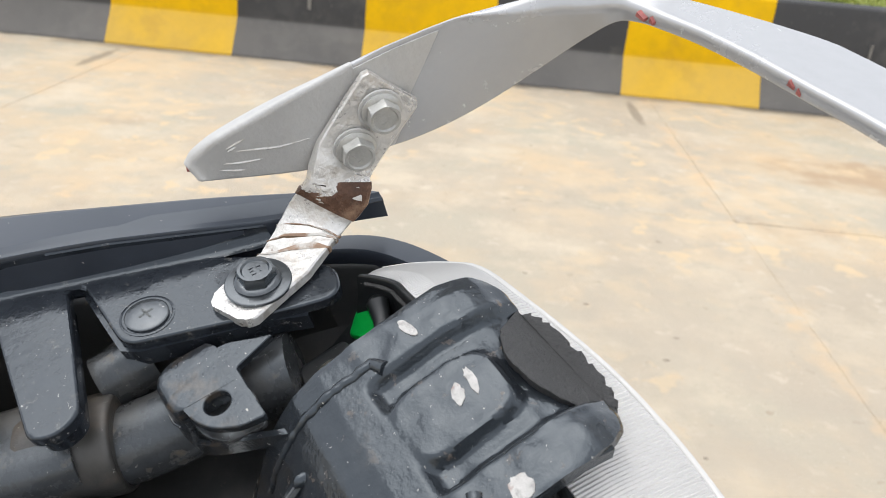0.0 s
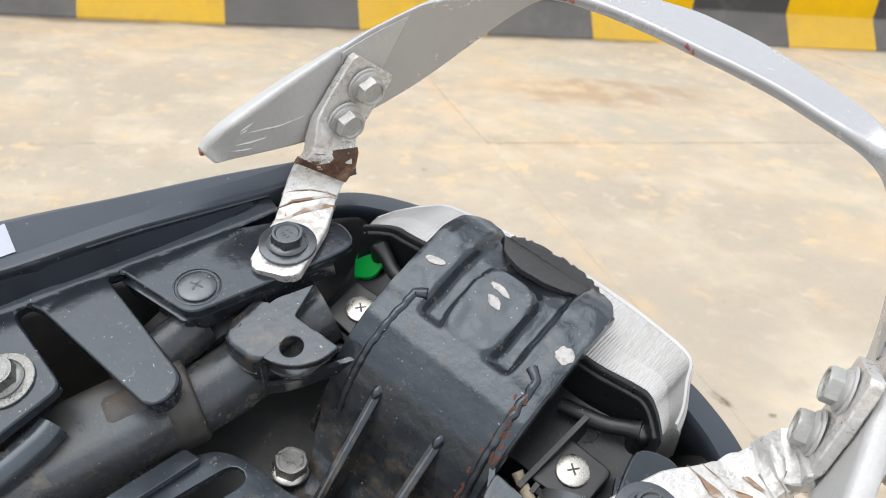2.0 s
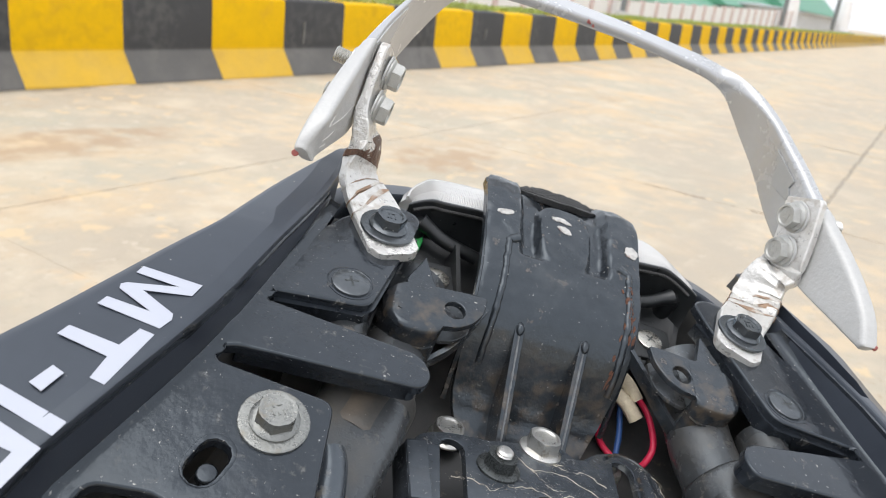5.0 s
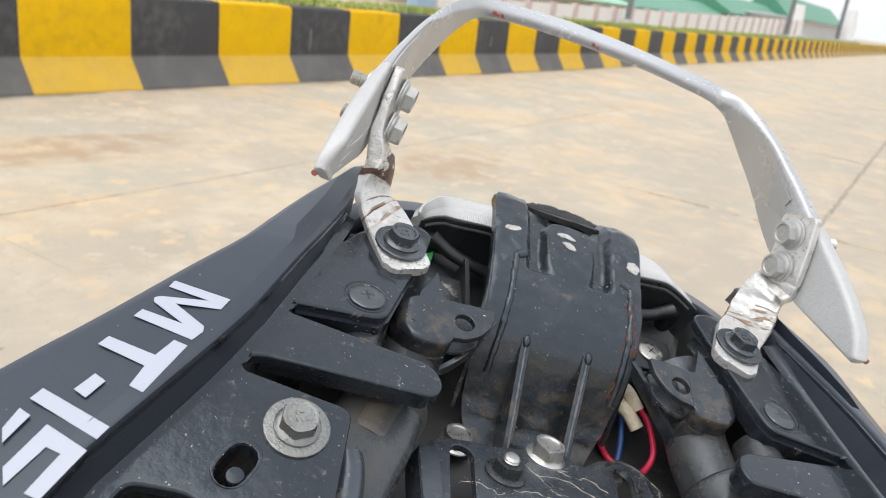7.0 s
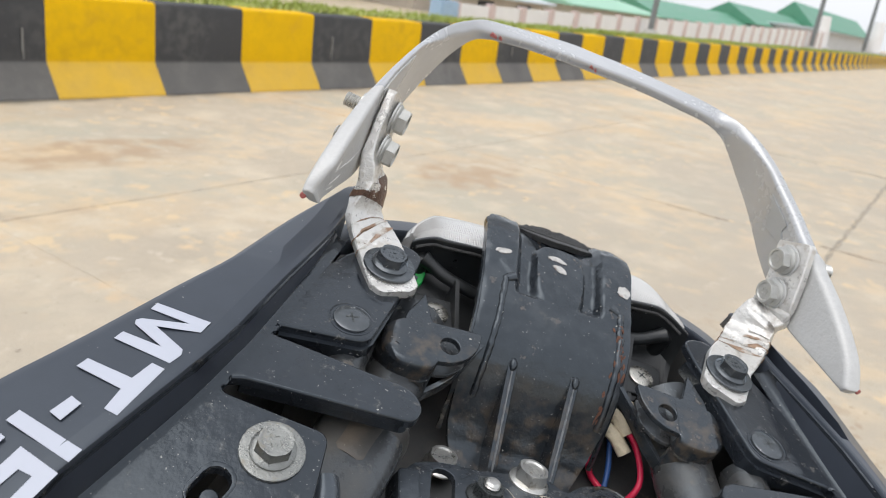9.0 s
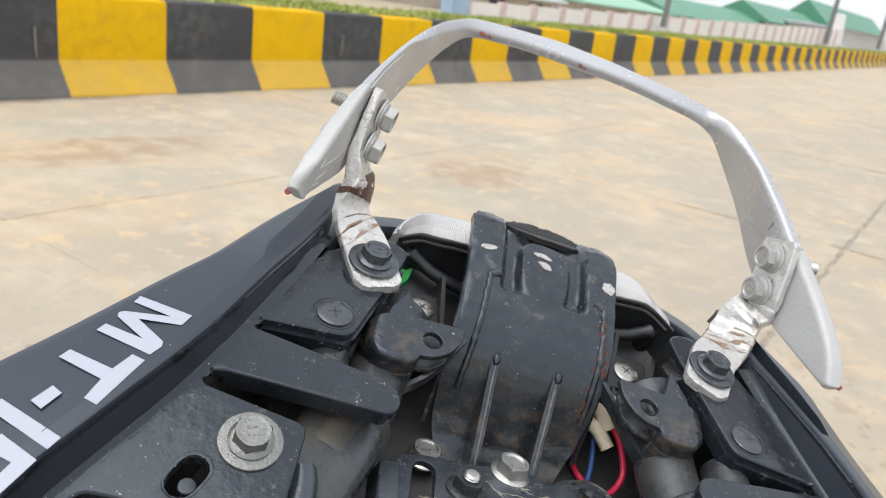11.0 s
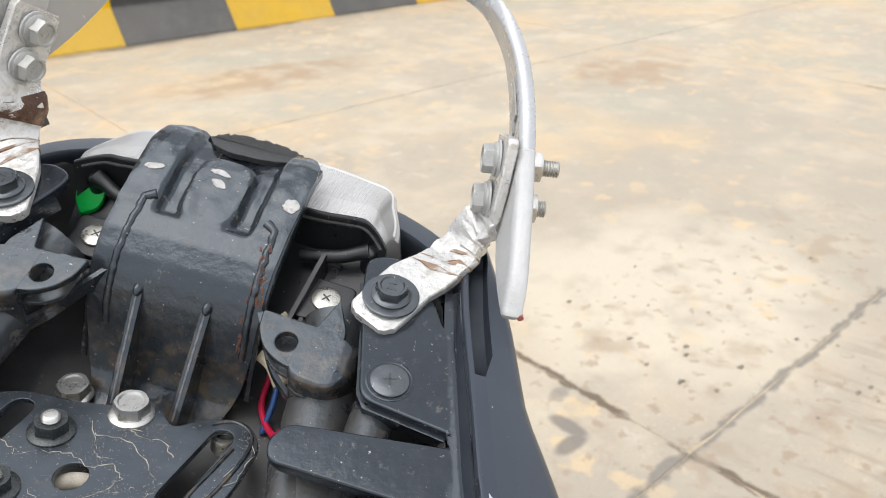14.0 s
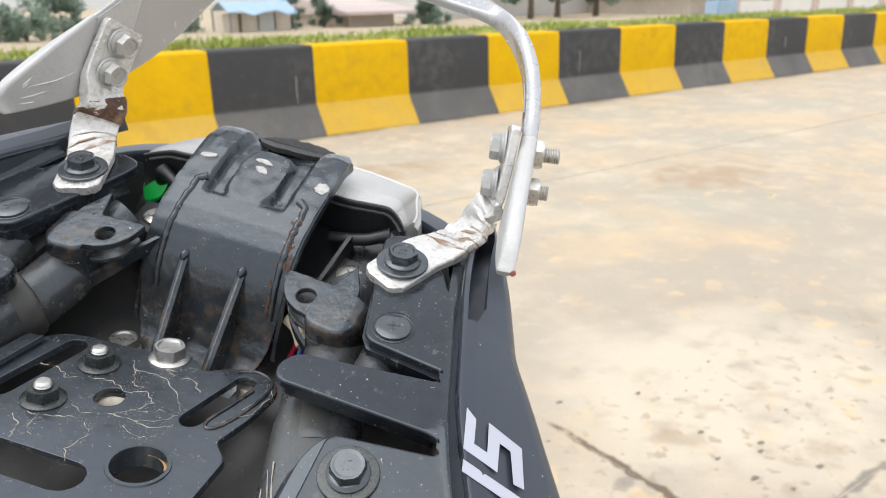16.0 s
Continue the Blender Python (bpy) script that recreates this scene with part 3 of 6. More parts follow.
# verge behind the kerb
bm = bm_new()
rows = []
for y, z in ((5.2, 0.60), (5.5, 0.62), (6.2, 0.58), (7.2, 0.35), (9.6, -0.01)):
    rows.append([bm.verts.new((x, y, z + 0.03 * noise.noise((x * 0.8, y, 3.0)))) for x in [-12 + 2 * i for i in range(46)]])
for a, b in zip(rows, rows[1:]):
    for i in range(len(a) - 1):
        bm.faces.new((a[i], a[i + 1], b[i + 1], b[i]))
thing("verge", bm, M_SOIL, "earth verge sloping away behind the kerb", "verge", kind="structure")

rng = random.Random(5)
verts, faces = [], []
for i in range(26000):
    x = -7 + 62 * rng.random() ** 1.7
    y = 5.2 + 1.6 * rng.random() ** 1.6
    z = 0.6 - 0.06 * max(0, y - 5.7)
    h = rng.uniform(0.03, 0.085) * (1 + 0.8 * noise.noise((x * 1.3, y, 0)))
    a = rng.uniform(0, math.pi)
    w = rng.uniform(0.006, 0.014) * (1 + x / 25 if x > 0 else 1)
    lx, ly = rng.uniform(-0.05, 0.05), rng.uniform(-0.06, 0.03)
    b0 = len(verts)
    cx, sx = math.cos(a) * w, math.sin(a) * w
    verts += [(x - cx, y - sx, z), (x + cx, y + sx, z), (x + cx * 0.6 + lx * 0.5, y + sx * 0.6 + ly * 0.5, z + h * 0.65), (x - cx * 0.6 + lx * 0.5, y - sx * 0.6 + ly * 0.5, z + h * 0.65), (x + lx, y + ly, z + h)]
    faces += [(b0, b0 + 1, b0 + 2, b0 + 3), (b0 + 3, b0 + 2, b0 + 4)]
me = bpy.data.meshes.new("grass")
me.from_pydata(verts, [], faces)
me.materials.append(M_GRASS)
tagged(new("grass", me), "short yellow-green grass along the top of the kerb", "grass", kind="stuff")

# boundary wall, sheds, poles, trees and houses far behind
wall = root("boundary_wall", Matrix(), "long whitewashed boundary wall with pinkish posts", "wall", kind="structure")
x = 20.7
while x < 86:
    w = 2.1 + (x - 20) * 0.012
    h = 0.60 + 0.0186 * (x - 23)
    bm = bm_new()
    add_box(bm, (x + w / 2, 14, h / 2 - 0.02), (w - 0.22, 0.12, h))
    part("panel", bm, M_WHITE, wall)
    bm = bm_new()
    add_box(bm, (x, 13.97, h / 2), (0.2 + 0.003 * x, 0.24, h + 0.05))
    part("post", bm, M_PINK, wall)
    x += w


def shed(x0, x1, y, h, roof_h, name, mw, mr, label, wins=6):
    r = root(name, Matrix.Translation(((x0 + x1) / 2, y, 0)), label, "building", kind="structure")
    w = x1 - x0
    bm = bm_new()
    add_box(bm, (0, 2.5, h / 2), (w, 5, h))
    part("wall", bm, mw, r)
    bm = bm_new()
    add_loft(bm, [[(sx * 1000, -600, h * 1000), (sx * 1000, 2500, (h + roof_h) * 1000), (sx * 1000, 5600, h * 1000), (sx * 1000, 5600, h * 1000 - 90), (sx * 1000, -600, h * 1000 - 90)] for sx in (-w / 2 - 0.4, w / 2 + 0.4)])
    part("roof", bm, mr, r)
    for i in range(wins):
        bm = bm_new()
        add_box(bm, (-w / 2 + w * (i + 0.5) / wins, -0.02, h * 0.55), (w / wins * 0.35, 0.08, h * 0.35))
        part("window", bm, M_DARK, r)
    return r


shed(55, 85, 20, 1.0, 1.2, "warehouse", M_GREYW, M_ROOFG, "long warehouse with a green sheet roof", 0)
shed(82, 118, 20.1, 1.6, 1.7, "warehouse", M_GREYW, M_ROOFG, "larger warehouse with a green sheet roof", 0)
shed(112, 170, 20.2, 2.5, 2.7, "warehouse", M_GREYW, M_ROOFG, "tall warehouse with a green sheet roof", 0)
shed(36.5, 48.5, 18, 1.0, 0.6, "long_shed", M_BEIGE, M_MINT, "low cream shed with a pale green roof", 0)
shed(24, 34, 18, 0.85, 0.35, "low_house", M_BEIGE, M_ROOFP, "low cream house with a pale roof", 3)
shed(11.4, 12.9, 20, 0.42, 0.36, "pink_roofed_house", M_BEIGE, M_REDROOF, "small cream house with a faded pink roof", 0)
shed(16.8, 24.5, 23, 1.3, 0.6, "white_house", M_WHITE, M_ROOFP, "white house beyond the verge", 0)
bm = bm_new()
add_box(bm, (20.15, 14.0, 0.28), (0.9, 0.5, 0.6))
bmesh.ops.bevel(bm, geom=bm.edges[:], offset=0.04, segments=2, affect="EDGES")
thing("water_tank", bm, M_BLUE, "blue plastic tank beside the boundary wall", "tank")
# added wall; its pale colour stands for far haze and sky
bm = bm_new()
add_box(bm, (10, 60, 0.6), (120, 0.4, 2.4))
thing("backdrop", bm, mat("pale haze colour", (0.72, 0.74, 0.75), 0.9, var=0.04, scale=0.05), "added wall coloured as pale haze, behind trees and houses", "backdrop", kind="structure")
stall = root("market_stall", Matrix.Translation((8.55, 20, 0)) @ Matrix.Diagonal((0.47, 0.5, 0.76, 1)), "beige stall under a blue tarpaulin roof", "stall")
for dx in (-1.6, -0.5, 0.6, 1.6):
    bm = bm_new()
    add_box(bm, (dx, 0.2 * (dx > 0), 0.30), (0.9, 1.0, 0.62))
    part("crate", bm, M_BEIGE if dx != 0.6 else M_GREYW, stall)
bm = bm_new()
add_loft(bm, [[(sx * 1000, -1300, 640 + 90 * math.sin(sx * 3)), (sx * 1000, 0, 1000), (sx * 1000, 1300, 700), (sx * 1000, 1300, 680), (sx * 1000, 0, 975), (sx * 1000, -1300, 600 + 90 * math.sin(sx * 3))] for sx in (-2, -1.3, -0.6, 0.1, 0.8, 1.4, 2)])
part("tarpaulin", bm, M_BLUE, stall)
for dx in (-1.9, 1.9):
    for dy in (-1.2, 1.2):
        bm = bm_new()
        add_box(bm, (dx, dy, 0.33), (0.07, 0.07, 0.68))
        part("stall_post", bm, M_POLE, stall)


def pole(x, y, h, r, label, arm=False, material=M_POLE):
    p = root("lamp_post", Matrix.Translation((x, y, 0)), label, "post")
    bm = bm_new()
    add_tube(bm, [(0, 0, -20), (0, 0, h * 500), (0, 0, h * 1000)], [r * 1000, r * 900, r * 650], 10, up=(0, 1, 0))
    part("shaft", bm, material, p)
    bm = bm_new()
    add_box(bm, (0, 0, 0.18), (r * 3.4, r * 3.4, 0.4))
    part("foot", bm, M_GREYW, p)
    return p


pole(36.4, 13.4, 7, 0.14, "grey steel pole in front of the wall")
pole(77.4, 13.4, 7, 0.22, "grey steel pole in front of the wall")
pole(113, 13.4, 9, 0.26, "grey steel pole in front of the wall")
pole(88, 14.6, 3.3, 0.8, "thick white gate pillar", material=M_WHITE)
pole(133, 14.6, 4.6, 1.1, "thick white gate pillar", material=M_WHITE)
shed(89.5, 131, 15.5, 2.0, 0.2, "gate_house", M_GREYW, M_ROOFP, "grey flat building behind the gate", 0)


def tree(x, y, h, spread, seed, n=4200, low=0.06):
    r = root("tree", Matrix.Translation((x, y, 0)), "broad green tree beyond the verge", "tree", "background trees")
    g = random.Random(seed)
    bm = bm_new()
    add_tube(bm, [(0, 0, -50), (40, 20, h * 300), (-30, 30, h * 600)], [h * 45, h * 30, h * 14], 8, up=(0, 1, 0))
    for k in range(5):
        a = k * 1.3 + g.random()
        add_tube(bm, [(20, 15, h * (280 + 50 * k)), (math.cos(a) * spread * 400, math.sin(a) * spread * 400, h * (480 + 60 * k))], [h * 16, h * 5], 6)
    part("trunk", bm, M_BARK, r)
    clumps = [(Vector((g.gauss(0, 0.36) * spread, g.gauss(0, 0.36) * spread, h * (low + (1 - low) * g.random()))), g.uniform(0.14, 0.3) * spread) for _ in range(26)]
    vs, fs = [], []
    for i in range(n):
        c, rad = clumps[i % len(clumps)]
        d = Vector((g.gauss(0, 1), g.gauss(0, 1), g.gauss(0, 1))).normalized() * rad * g.random() ** 0.4
        p = c + d
        u = Vector((g.gauss(0, 1), g.gauss(0, 1), g.gauss(0, 1))).normalized()
        v = u.orthogonal().normalized()
        s = g.uniform(0.06, 0.13) * (h / 3) ** 0.5
        b0 = len(vs)
        vs += [tuple(p - u * s), tuple(p + v * s * 0.5), tuple(p + u * s), tuple(p - v * s * 0.5)]
        fs.append((b0, b0 + 1, b0 + 2, b0 + 3))
    me = bpy.data.meshes.new("crown")
    me.from_pydata(vs, [], fs)
    me.materials.append(M_LEAF)
    ob = new("crown", me)
    ob.parent = r


for x, y, h, s, sd, n, low in ((3.1, 20, 0.82, 0.8, 1, 2600, 0.02), (4.2, 21.5, 0.95, 0.8, 2, 2600, 0.02), (0.9, 20, 0.85, 1.0, 3, 2600, 0.02), (-1.6, 21, 0.9, 1.2, 4, 2600, 0.02), (7.0, 20.6, 0.42, 0.5, 5, 1200, 0.02), (9.9, 20.6, 0.9, 0.4, 6, 1400, 0.05),
                              (10.8, 20.4, 1.1, 0.5, 7, 2600, 0.02), (13.9, 19.6, 0.95, 0.75, 8, 3400, 0.02), (18.3, 20, 2.6, 1.1, 9, 2600, 0.2), (19.9, 20.4, 2.6, 1.0, 10, 2600, 0.24), (21.4, 20, 2.6, 1.1, 11, 2600, 0.22), (15.6, 22, 1.2, 0.6, 12, 1800, 0.1)):
    tree(x, y, h, s, sd, n, low)


# ---- the motorcycle's tail, all in the tail's own millimetres: x across, y to the rear, z up ----
bike = root("motorcycle", BIKE, "black motorcycle leaning, seat removed, silver grab rail on tail", "motorcycle")


def lerp_table(table, y):
    for (y0, *a), (y1, *b) in zip(table, table[1:]):
        if y0 <= y <= y1:
            t = (y - y0) / (y1 - y0)
            return [p + (q - p) * t for p, q in zip(a, b)]
    return list(table[0][1:]) if y < table[0][0] else list(table[-1][1:])


# y: rim x, rim z, outer x, outer z
FAIR = [(-330, 214, 12, 262, -6), (-240, 203, 20, 250, 6), (-150, 175, 22.5, 225, 13), (-115, 158.5, 22, 202, 14), (-100, 151.5, 21.5, 192, 14), (-80, 143.5, 19.5, 180, 13.5), (-60, 138, 16.5, 168.5, 12.5),
        (-40, 132.5, 12.5, 156, 11.5), (-20, 127, 7, 149, 6.5), (0, 122, 1, 142, 1.5), (20, 118, -6, 134.5, -4), (40, 115, -11.5, 126.5, -9.5), (58, 112.5, -15, 119.5, -15.5), (62, 112.5, -16.5, 116.5, -17.5)]
GROOVE = (-34, 44)
# the outer edge of the fairing on the high side droops by this much
DROOP = [(-150, 12), (-100, 12), (-80, 11), (-60, 9.5), (-40, 8), (-20, 4), (0, 0)]


def fair_at(s, y):
    xr, zr, xo, zo = lerp_table(FAIR, y)
    return xr, zr, xo, zo - (lerp_table(DROOP, y)[0] if s > 0 else 0.0)


def fairing(s):
    rings = []
    ysamp = [-330, -280, -240, -200, -170, -150, -130, -115, -105, -95, -85, -75, -65, -55, -45, -37, -34, -31, -28, -25, -22, -17, -12, -5, 5, 15, 25, 34, 38, 42, 46, 50, 55, 59, 62]
    for y in ysamp:
        xr, zr, xo, zo = fair_at(s, y)
        crown = 1.6 if s < 0 else 1.6 + 0.12 * lerp_table(DROOP, y)[0]
        w = xo - xr
        d = 0.0
        if s > 0 and GROOVE[0] <= y <= GROOVE[1]:
            d = 11.0 * math.sqrt(max(0.0, min(1, (y - GROOVE[0]) / 9, (GROOVE[1] - y) / 6)))
        ga = xr + 1.6
        gb = xr + min(w * 0.82, 10.0) - min(4.0, max(0.0, -22 - y) * 0.35)

        hh = 1.0 if y < 5 else max(0.10, 1 - (y - 5) / 38)

        def zt(x):
            f = (x - xr) / w
            return zr + (zo - zr) * f + crown * math.sin(math.pi * f)
        pts = [(xr - 7 * hh, zr - 30 * hh), (xr - 1.4, zr - 1.4), (xr - 0.5, zr - 0.2), (xr + 0.6, zr), (ga, zt(ga)), (ga + 0.4, zt(ga) - d), (gb - 0.4, zt(gb) - d), (gb, zt(gb)),
               (xr + w * 0.85, zt(xr + w * 0.85)), (xo - 1.5, zo + 0.2), (xo, zo - 1.8), (xo + 1.5 * hh, zo - 1.8 - 6 * hh), (xo - 2 * hh, zo - 2 - 38 * hh), (xo - 16 * hh, zo - 2 - 83 * hh), (xr - 10 * hh, zo - 2 - 83 * hh)]
        rings.append([(s * x, y, z) for x, z in pts])
    bm = bm_new()
    add_loft(bm, rings)
    return part("side_fairing", bm, M_PANEL, bike, "satin black side fairing with pale decal", 28)


fair_l, fair_r = fairing(-1), fairing(1)


def ledge_z(y):
    return min(4.0, -2.6 - 0.155 * (y + 42))


SKIRT_Y = [-250, -200, -170, -150, -140, -130, -122, -115, -108, -100, -95, -90, -85, -80, -74, -68, -61, -55, -48, -40, -30, -20, -12, -5]


def inner_panel(s, parent):
    """The glossy moulding inside one fairing: an upright skirt, a fillet and a ledge cut into plate, tongue and stay plate."""
    bm = bm_new()

    def outer(y):
        return lerp_table(FAIR, y)[0] - 8.0
    edge = [(outer(y), y) for y in SKIRT_Y]
    inner = [(109, 6, 3), (97, 17, 5), (88, 29, 9), (72, 24, 9), (75, 8, 4), (91.5, -51, 6), (130, -56, 2.5), (130.5, -61.5, 2.5), (97.5, -66, 0), (70, -70, 8), (65.5, -79, 6), (68.5, -86.8, 7),
             (134, -88.2, 3), (141, -90.5, 2.5), (140.5, -96, 2.5), (99, -101.5, 5), (99.5, -140, 0), (100, -250, 0)]
    loop = [(x, y) for x, y, _ in inner]
    free = rounded([edge[-1], *loop, edge[0]], [0, *[r for _, _, r in inner], 0], 5)[1:-1]
    hole = slot(132, -130, 134.5, -136, 5.0)
    big = rounded([(163, -147), (142, -146), (133, -156), (133, -225), (182, -225)], [5, 8, 8, 4, 4])

    def vert(x, y):
        return bm.verts.new(Vector((s * x, y, ledge_z(y))) * MM)
    ring = [vert(x, y) for x, y in edge + free]
    rim = set(ring[:len(edge)])
    loops = [ring, [vert(x, y) for x, y in hole], [vert(x, y) for x, y in big]]
    es = [[bm.edges.new((vs[i], vs[(i + 1) % len(vs)])) for i in range(len(vs))] for vs in loops]
    res = bmesh.ops.triangle_fill(bm, edges=[e for l in es for e in l], use_beauty=True, use_dissolve=False)
    ext = bmesh.ops.extrude_face_region(bm, geom=[g for g in res["geom"] if isinstance(g, bmesh.types.BMFace)])
    low = {v for v in ext["geom"] if isinstance(v, bmesh.types.BMVert)}
    for v in low:
        v.co.z -= 4.5 * MM
    bmesh.ops.delete(bm, geom=[f for f in bm.faces if sum(v in rim for v in f.verts) == 2 and sum(v in low for v in f.verts) == 2], context="FACES_ONLY")
    soft = [e for l in es for e in l if e.is_valid and not (e.verts[0] in rim and e.verts[1] in rim)]
    bmesh.ops.bevel(bm, geom=soft, offset=1.3 * MM, segments=3, affect="EDGES", profile=0.5)
    rows = []
    for y in SKIRT_Y + [5, 14]:
        xr, zr, _, _ = lerp_table(FAIR, y)
        h = ledge_z(y)
        pts = [(xr - 0.5, zr - 0.5), (xr - 2.0, zr - 2.2), (xr - 1.7, h + 6.0)]
        pts += [(xr - 8 + 6.2 * math.cos(a), h + 6 - 6 * math.sin(a)) for a in (0.3, 0.6, 0.9, 1.2)] + [(xr - 8, h)]
        rows.append([bm.verts.new(Vector((s * x, y, z)) * MM) for x, z in pts])
    for a, b in zip(rows, rows[1:]):
        for i in range(len(a) - 1):
            bm.faces.new((a[i], a[i + 1], b[i + 1], b[i]))
    p = part("inner_panel", bm, M_GLOSS, parent, "glossy black inner moulding with slots and tongues", 32)
    # turned-down lip of the plate
    path = [(74, 10), (78, 0), (90.5, -47), (94, -52), (128, -56.5)]
    rings = []
    for i, (x, y) in enumerate(path):
        a, b = path[max(0, i - 1)], path[min(len(path) - 1, i + 1)]
        t = Vector((b[0] - a[0], b[1] - a[1])).normalized()
        n = Vector((t.y, -t.x))
        rings.append([(s * (x + n.x * o), y + n.y * o, ledge_z(y) + z) for o, z in ((-0.8, -4.2), (-1.4, -5), (-1.8, -12), (1.0, -12), (1.2, -4.2))])
    bm = bm_new()
    add_loft(bm, rings)
    part("lip", bm, M_GLOSS, p)
    bm = bm_new()
    add_plate(bm, [(s * x, y) for x, y in rounded([(131, -63.5), (98, -68), (71.5, -71.5), (67.5, -79), (70, -85.2), (136, -87)], [1, 0, 7, 5, 6, 1])], lambda x, y: ledge_z(y) - 4.4, 7.0, bevel=0.8)
    part("tongue_rib", bm, M_GLOSS, p)
    return p


panel_l, panel_r = inner_panel(-1, bike), inner_panel(1, bike)
for s, pl in ((-1, panel_l), (1, panel_r)):
    bm = bm_new()
    rings = []
    for y in (-330, -240, -150, -100, -60, -30, -8, 8, 22, 38, 54, 64):
        x = lerp_table([(-330, 205), (-240, 194), (-150, 166), (-115, 150), (-60, 129), (-8, 116), (8, 112), (22, 107), (38, 101), (54, 92), (64, 82)], y)[0]
        z = min(0.0, ledge_z(y) - 4.6) if y < 10 else -22 - 0.35 * (y - 10)
        rings.append([(s * x, y, z), (s * (x - 2), y, z - 2), (s * (x - 8), y, -60), (s * (x - 30), y, -73), (s * (x - 30), y, -76), (s * (x + 1), y, -70)])
    add_loft(bm, rings)
    part("liner", bm, M_TRAY, pl, "dirty black liner below the ledge")


def decal_piece(name, poly, parent, s):
    """A flat stroke lying on the fairing's top face."""
    bm = bm_new()

    def top(x, y):
        xr, zr, xo, zo = fair_at(s, y)
        f = (abs(x) - xr) / (xo - xr)
        return zr + (zo - zr) * f + (1.6 if s < 0 else 1.6 + 0.12 * lerp_table(DROOP, y)[0]) * math.sin(math.pi * max(0, min(1, f))) + 0.22
    vs = [bm.verts.new(Vector((x, y, top(x, y))) * MM) for x, y in poly]
    es = [bm.edges.new((vs[i], vs[(i + 1) % len(vs)])) for i in range(len(vs))]
    bmesh.ops.triangle_fill(bm, edges=es, use_beauty=True)
    ext = bmesh.ops.extrude_face_region(bm, geom=bm.faces[:])
    for v in ext["geom"]:
        if isinstance(v, bmesh.types.BMVert):
            v.co.z -= 0.2 * MM
    return part("decal_stroke", bm, M_DECAL, parent)


def decal(s, parent):
    """The marking's strokes on one fairing."""
    for shape in LEFT_DECAL if s < 0 else RIGHT_DECAL:
        decal_piece("stroke", [(s * x, y + (1.4 if s > 0 else 0.0)) for x, y in shape], parent, s)


LEFT_DECAL = [
    [(171.9, -75.4), (151.4, -80.7), (153.2, -86.6), (168.1, -88.0), (156.4, -96.3), (156.0, -98.8), (158.4, -103.4), (179.1, -96.8), (177.5, -93.0), (163.1, -97.2), (175.3, -88.3), (175.7, -86.0), (174.0, -85.0), (158.1, -83.7), (173.0, -79.2)],
    [(183.1, -107.9), (167.2, -112.7), (163.6, -105.0), (159.0, -106.2), (166.1, -127.5), (170.6, -126.1), (168.8, -117.7), (185.0, -111.9)],
    [(181.3, -124.0), (177.5, -126.1), (180.6, -133.3), (184.8, -131.0)],
    [(193.0, -132.3), (170.7, -141.5), (172.5, -146.3), (194.9, -136.6)],
    [(191.9, -159.4), (186.8, -144.4), (173.6, -150.4), (179.5, -166.6), (183.8, -165.5), (179.7, -152.7), (184.1, -151.5), (189.5, -164.4)],
    [(197.3, -147.9), (196.0, -140.4), (192.2, -142.4), (195.2, -152.5)],
]
RIGHT_DECAL = [
    [(146.8, -83.1), (151.6, -86.5), (154.1, -97.4), (159.4, -98.3), (156.2, -85.1), (170.2, -87.7), (175.3, -104.7), (171.3, -105.2), (166.8, -92.3), (162.3, -91.5), (164.9, -104.1), (151.2, -101.4)],
    [(152.6, -105.7), (153.6, -110.6), (171.5, -113.3), (176.4, -109.0)],
]
decal(-1, fair_l), decal(1, fair_r)


def pan_screw(parent, at, r, material, nrm=(0, 0, 1), spin=0.3, name="screw"):
    bm = bm_new()
    add_lathe(bm, at, nrm, [(r, -0.5), (r, 0.35), (r * 0.93, 0.8), (r * 0.6, 1.15), (r * 0.25, 1.25)], 24)
    sc = part(name, bm, material, parent)
    q = axes_to(nrm, spin)
    # raised bars, darker to stand in for the shade in a cross slot
    for k in range(2):
        bm = bm_new()
        d = q @ Vector((math.cos(k * math.pi / 2), math.sin(k * math.pi / 2), 0))
        e = q @ Vector((-math.sin(k * math.pi / 2), math.cos(k * math.pi / 2), 0))
        n = Vector(nrm).normalized()
        c = Vector(at)
        a = [c + d * sx * r * 0.36 + e * sy * r * 0.055 for sx, sy in ((-1, -1), (1, -1), (1, 1), (-1, 1))]
        add_loft(bm, [[p + n * 0.6 for p in a], [p + n * 1.32 for p in a]])
        part("recess", bm, M_NUT, sc)
    return sc


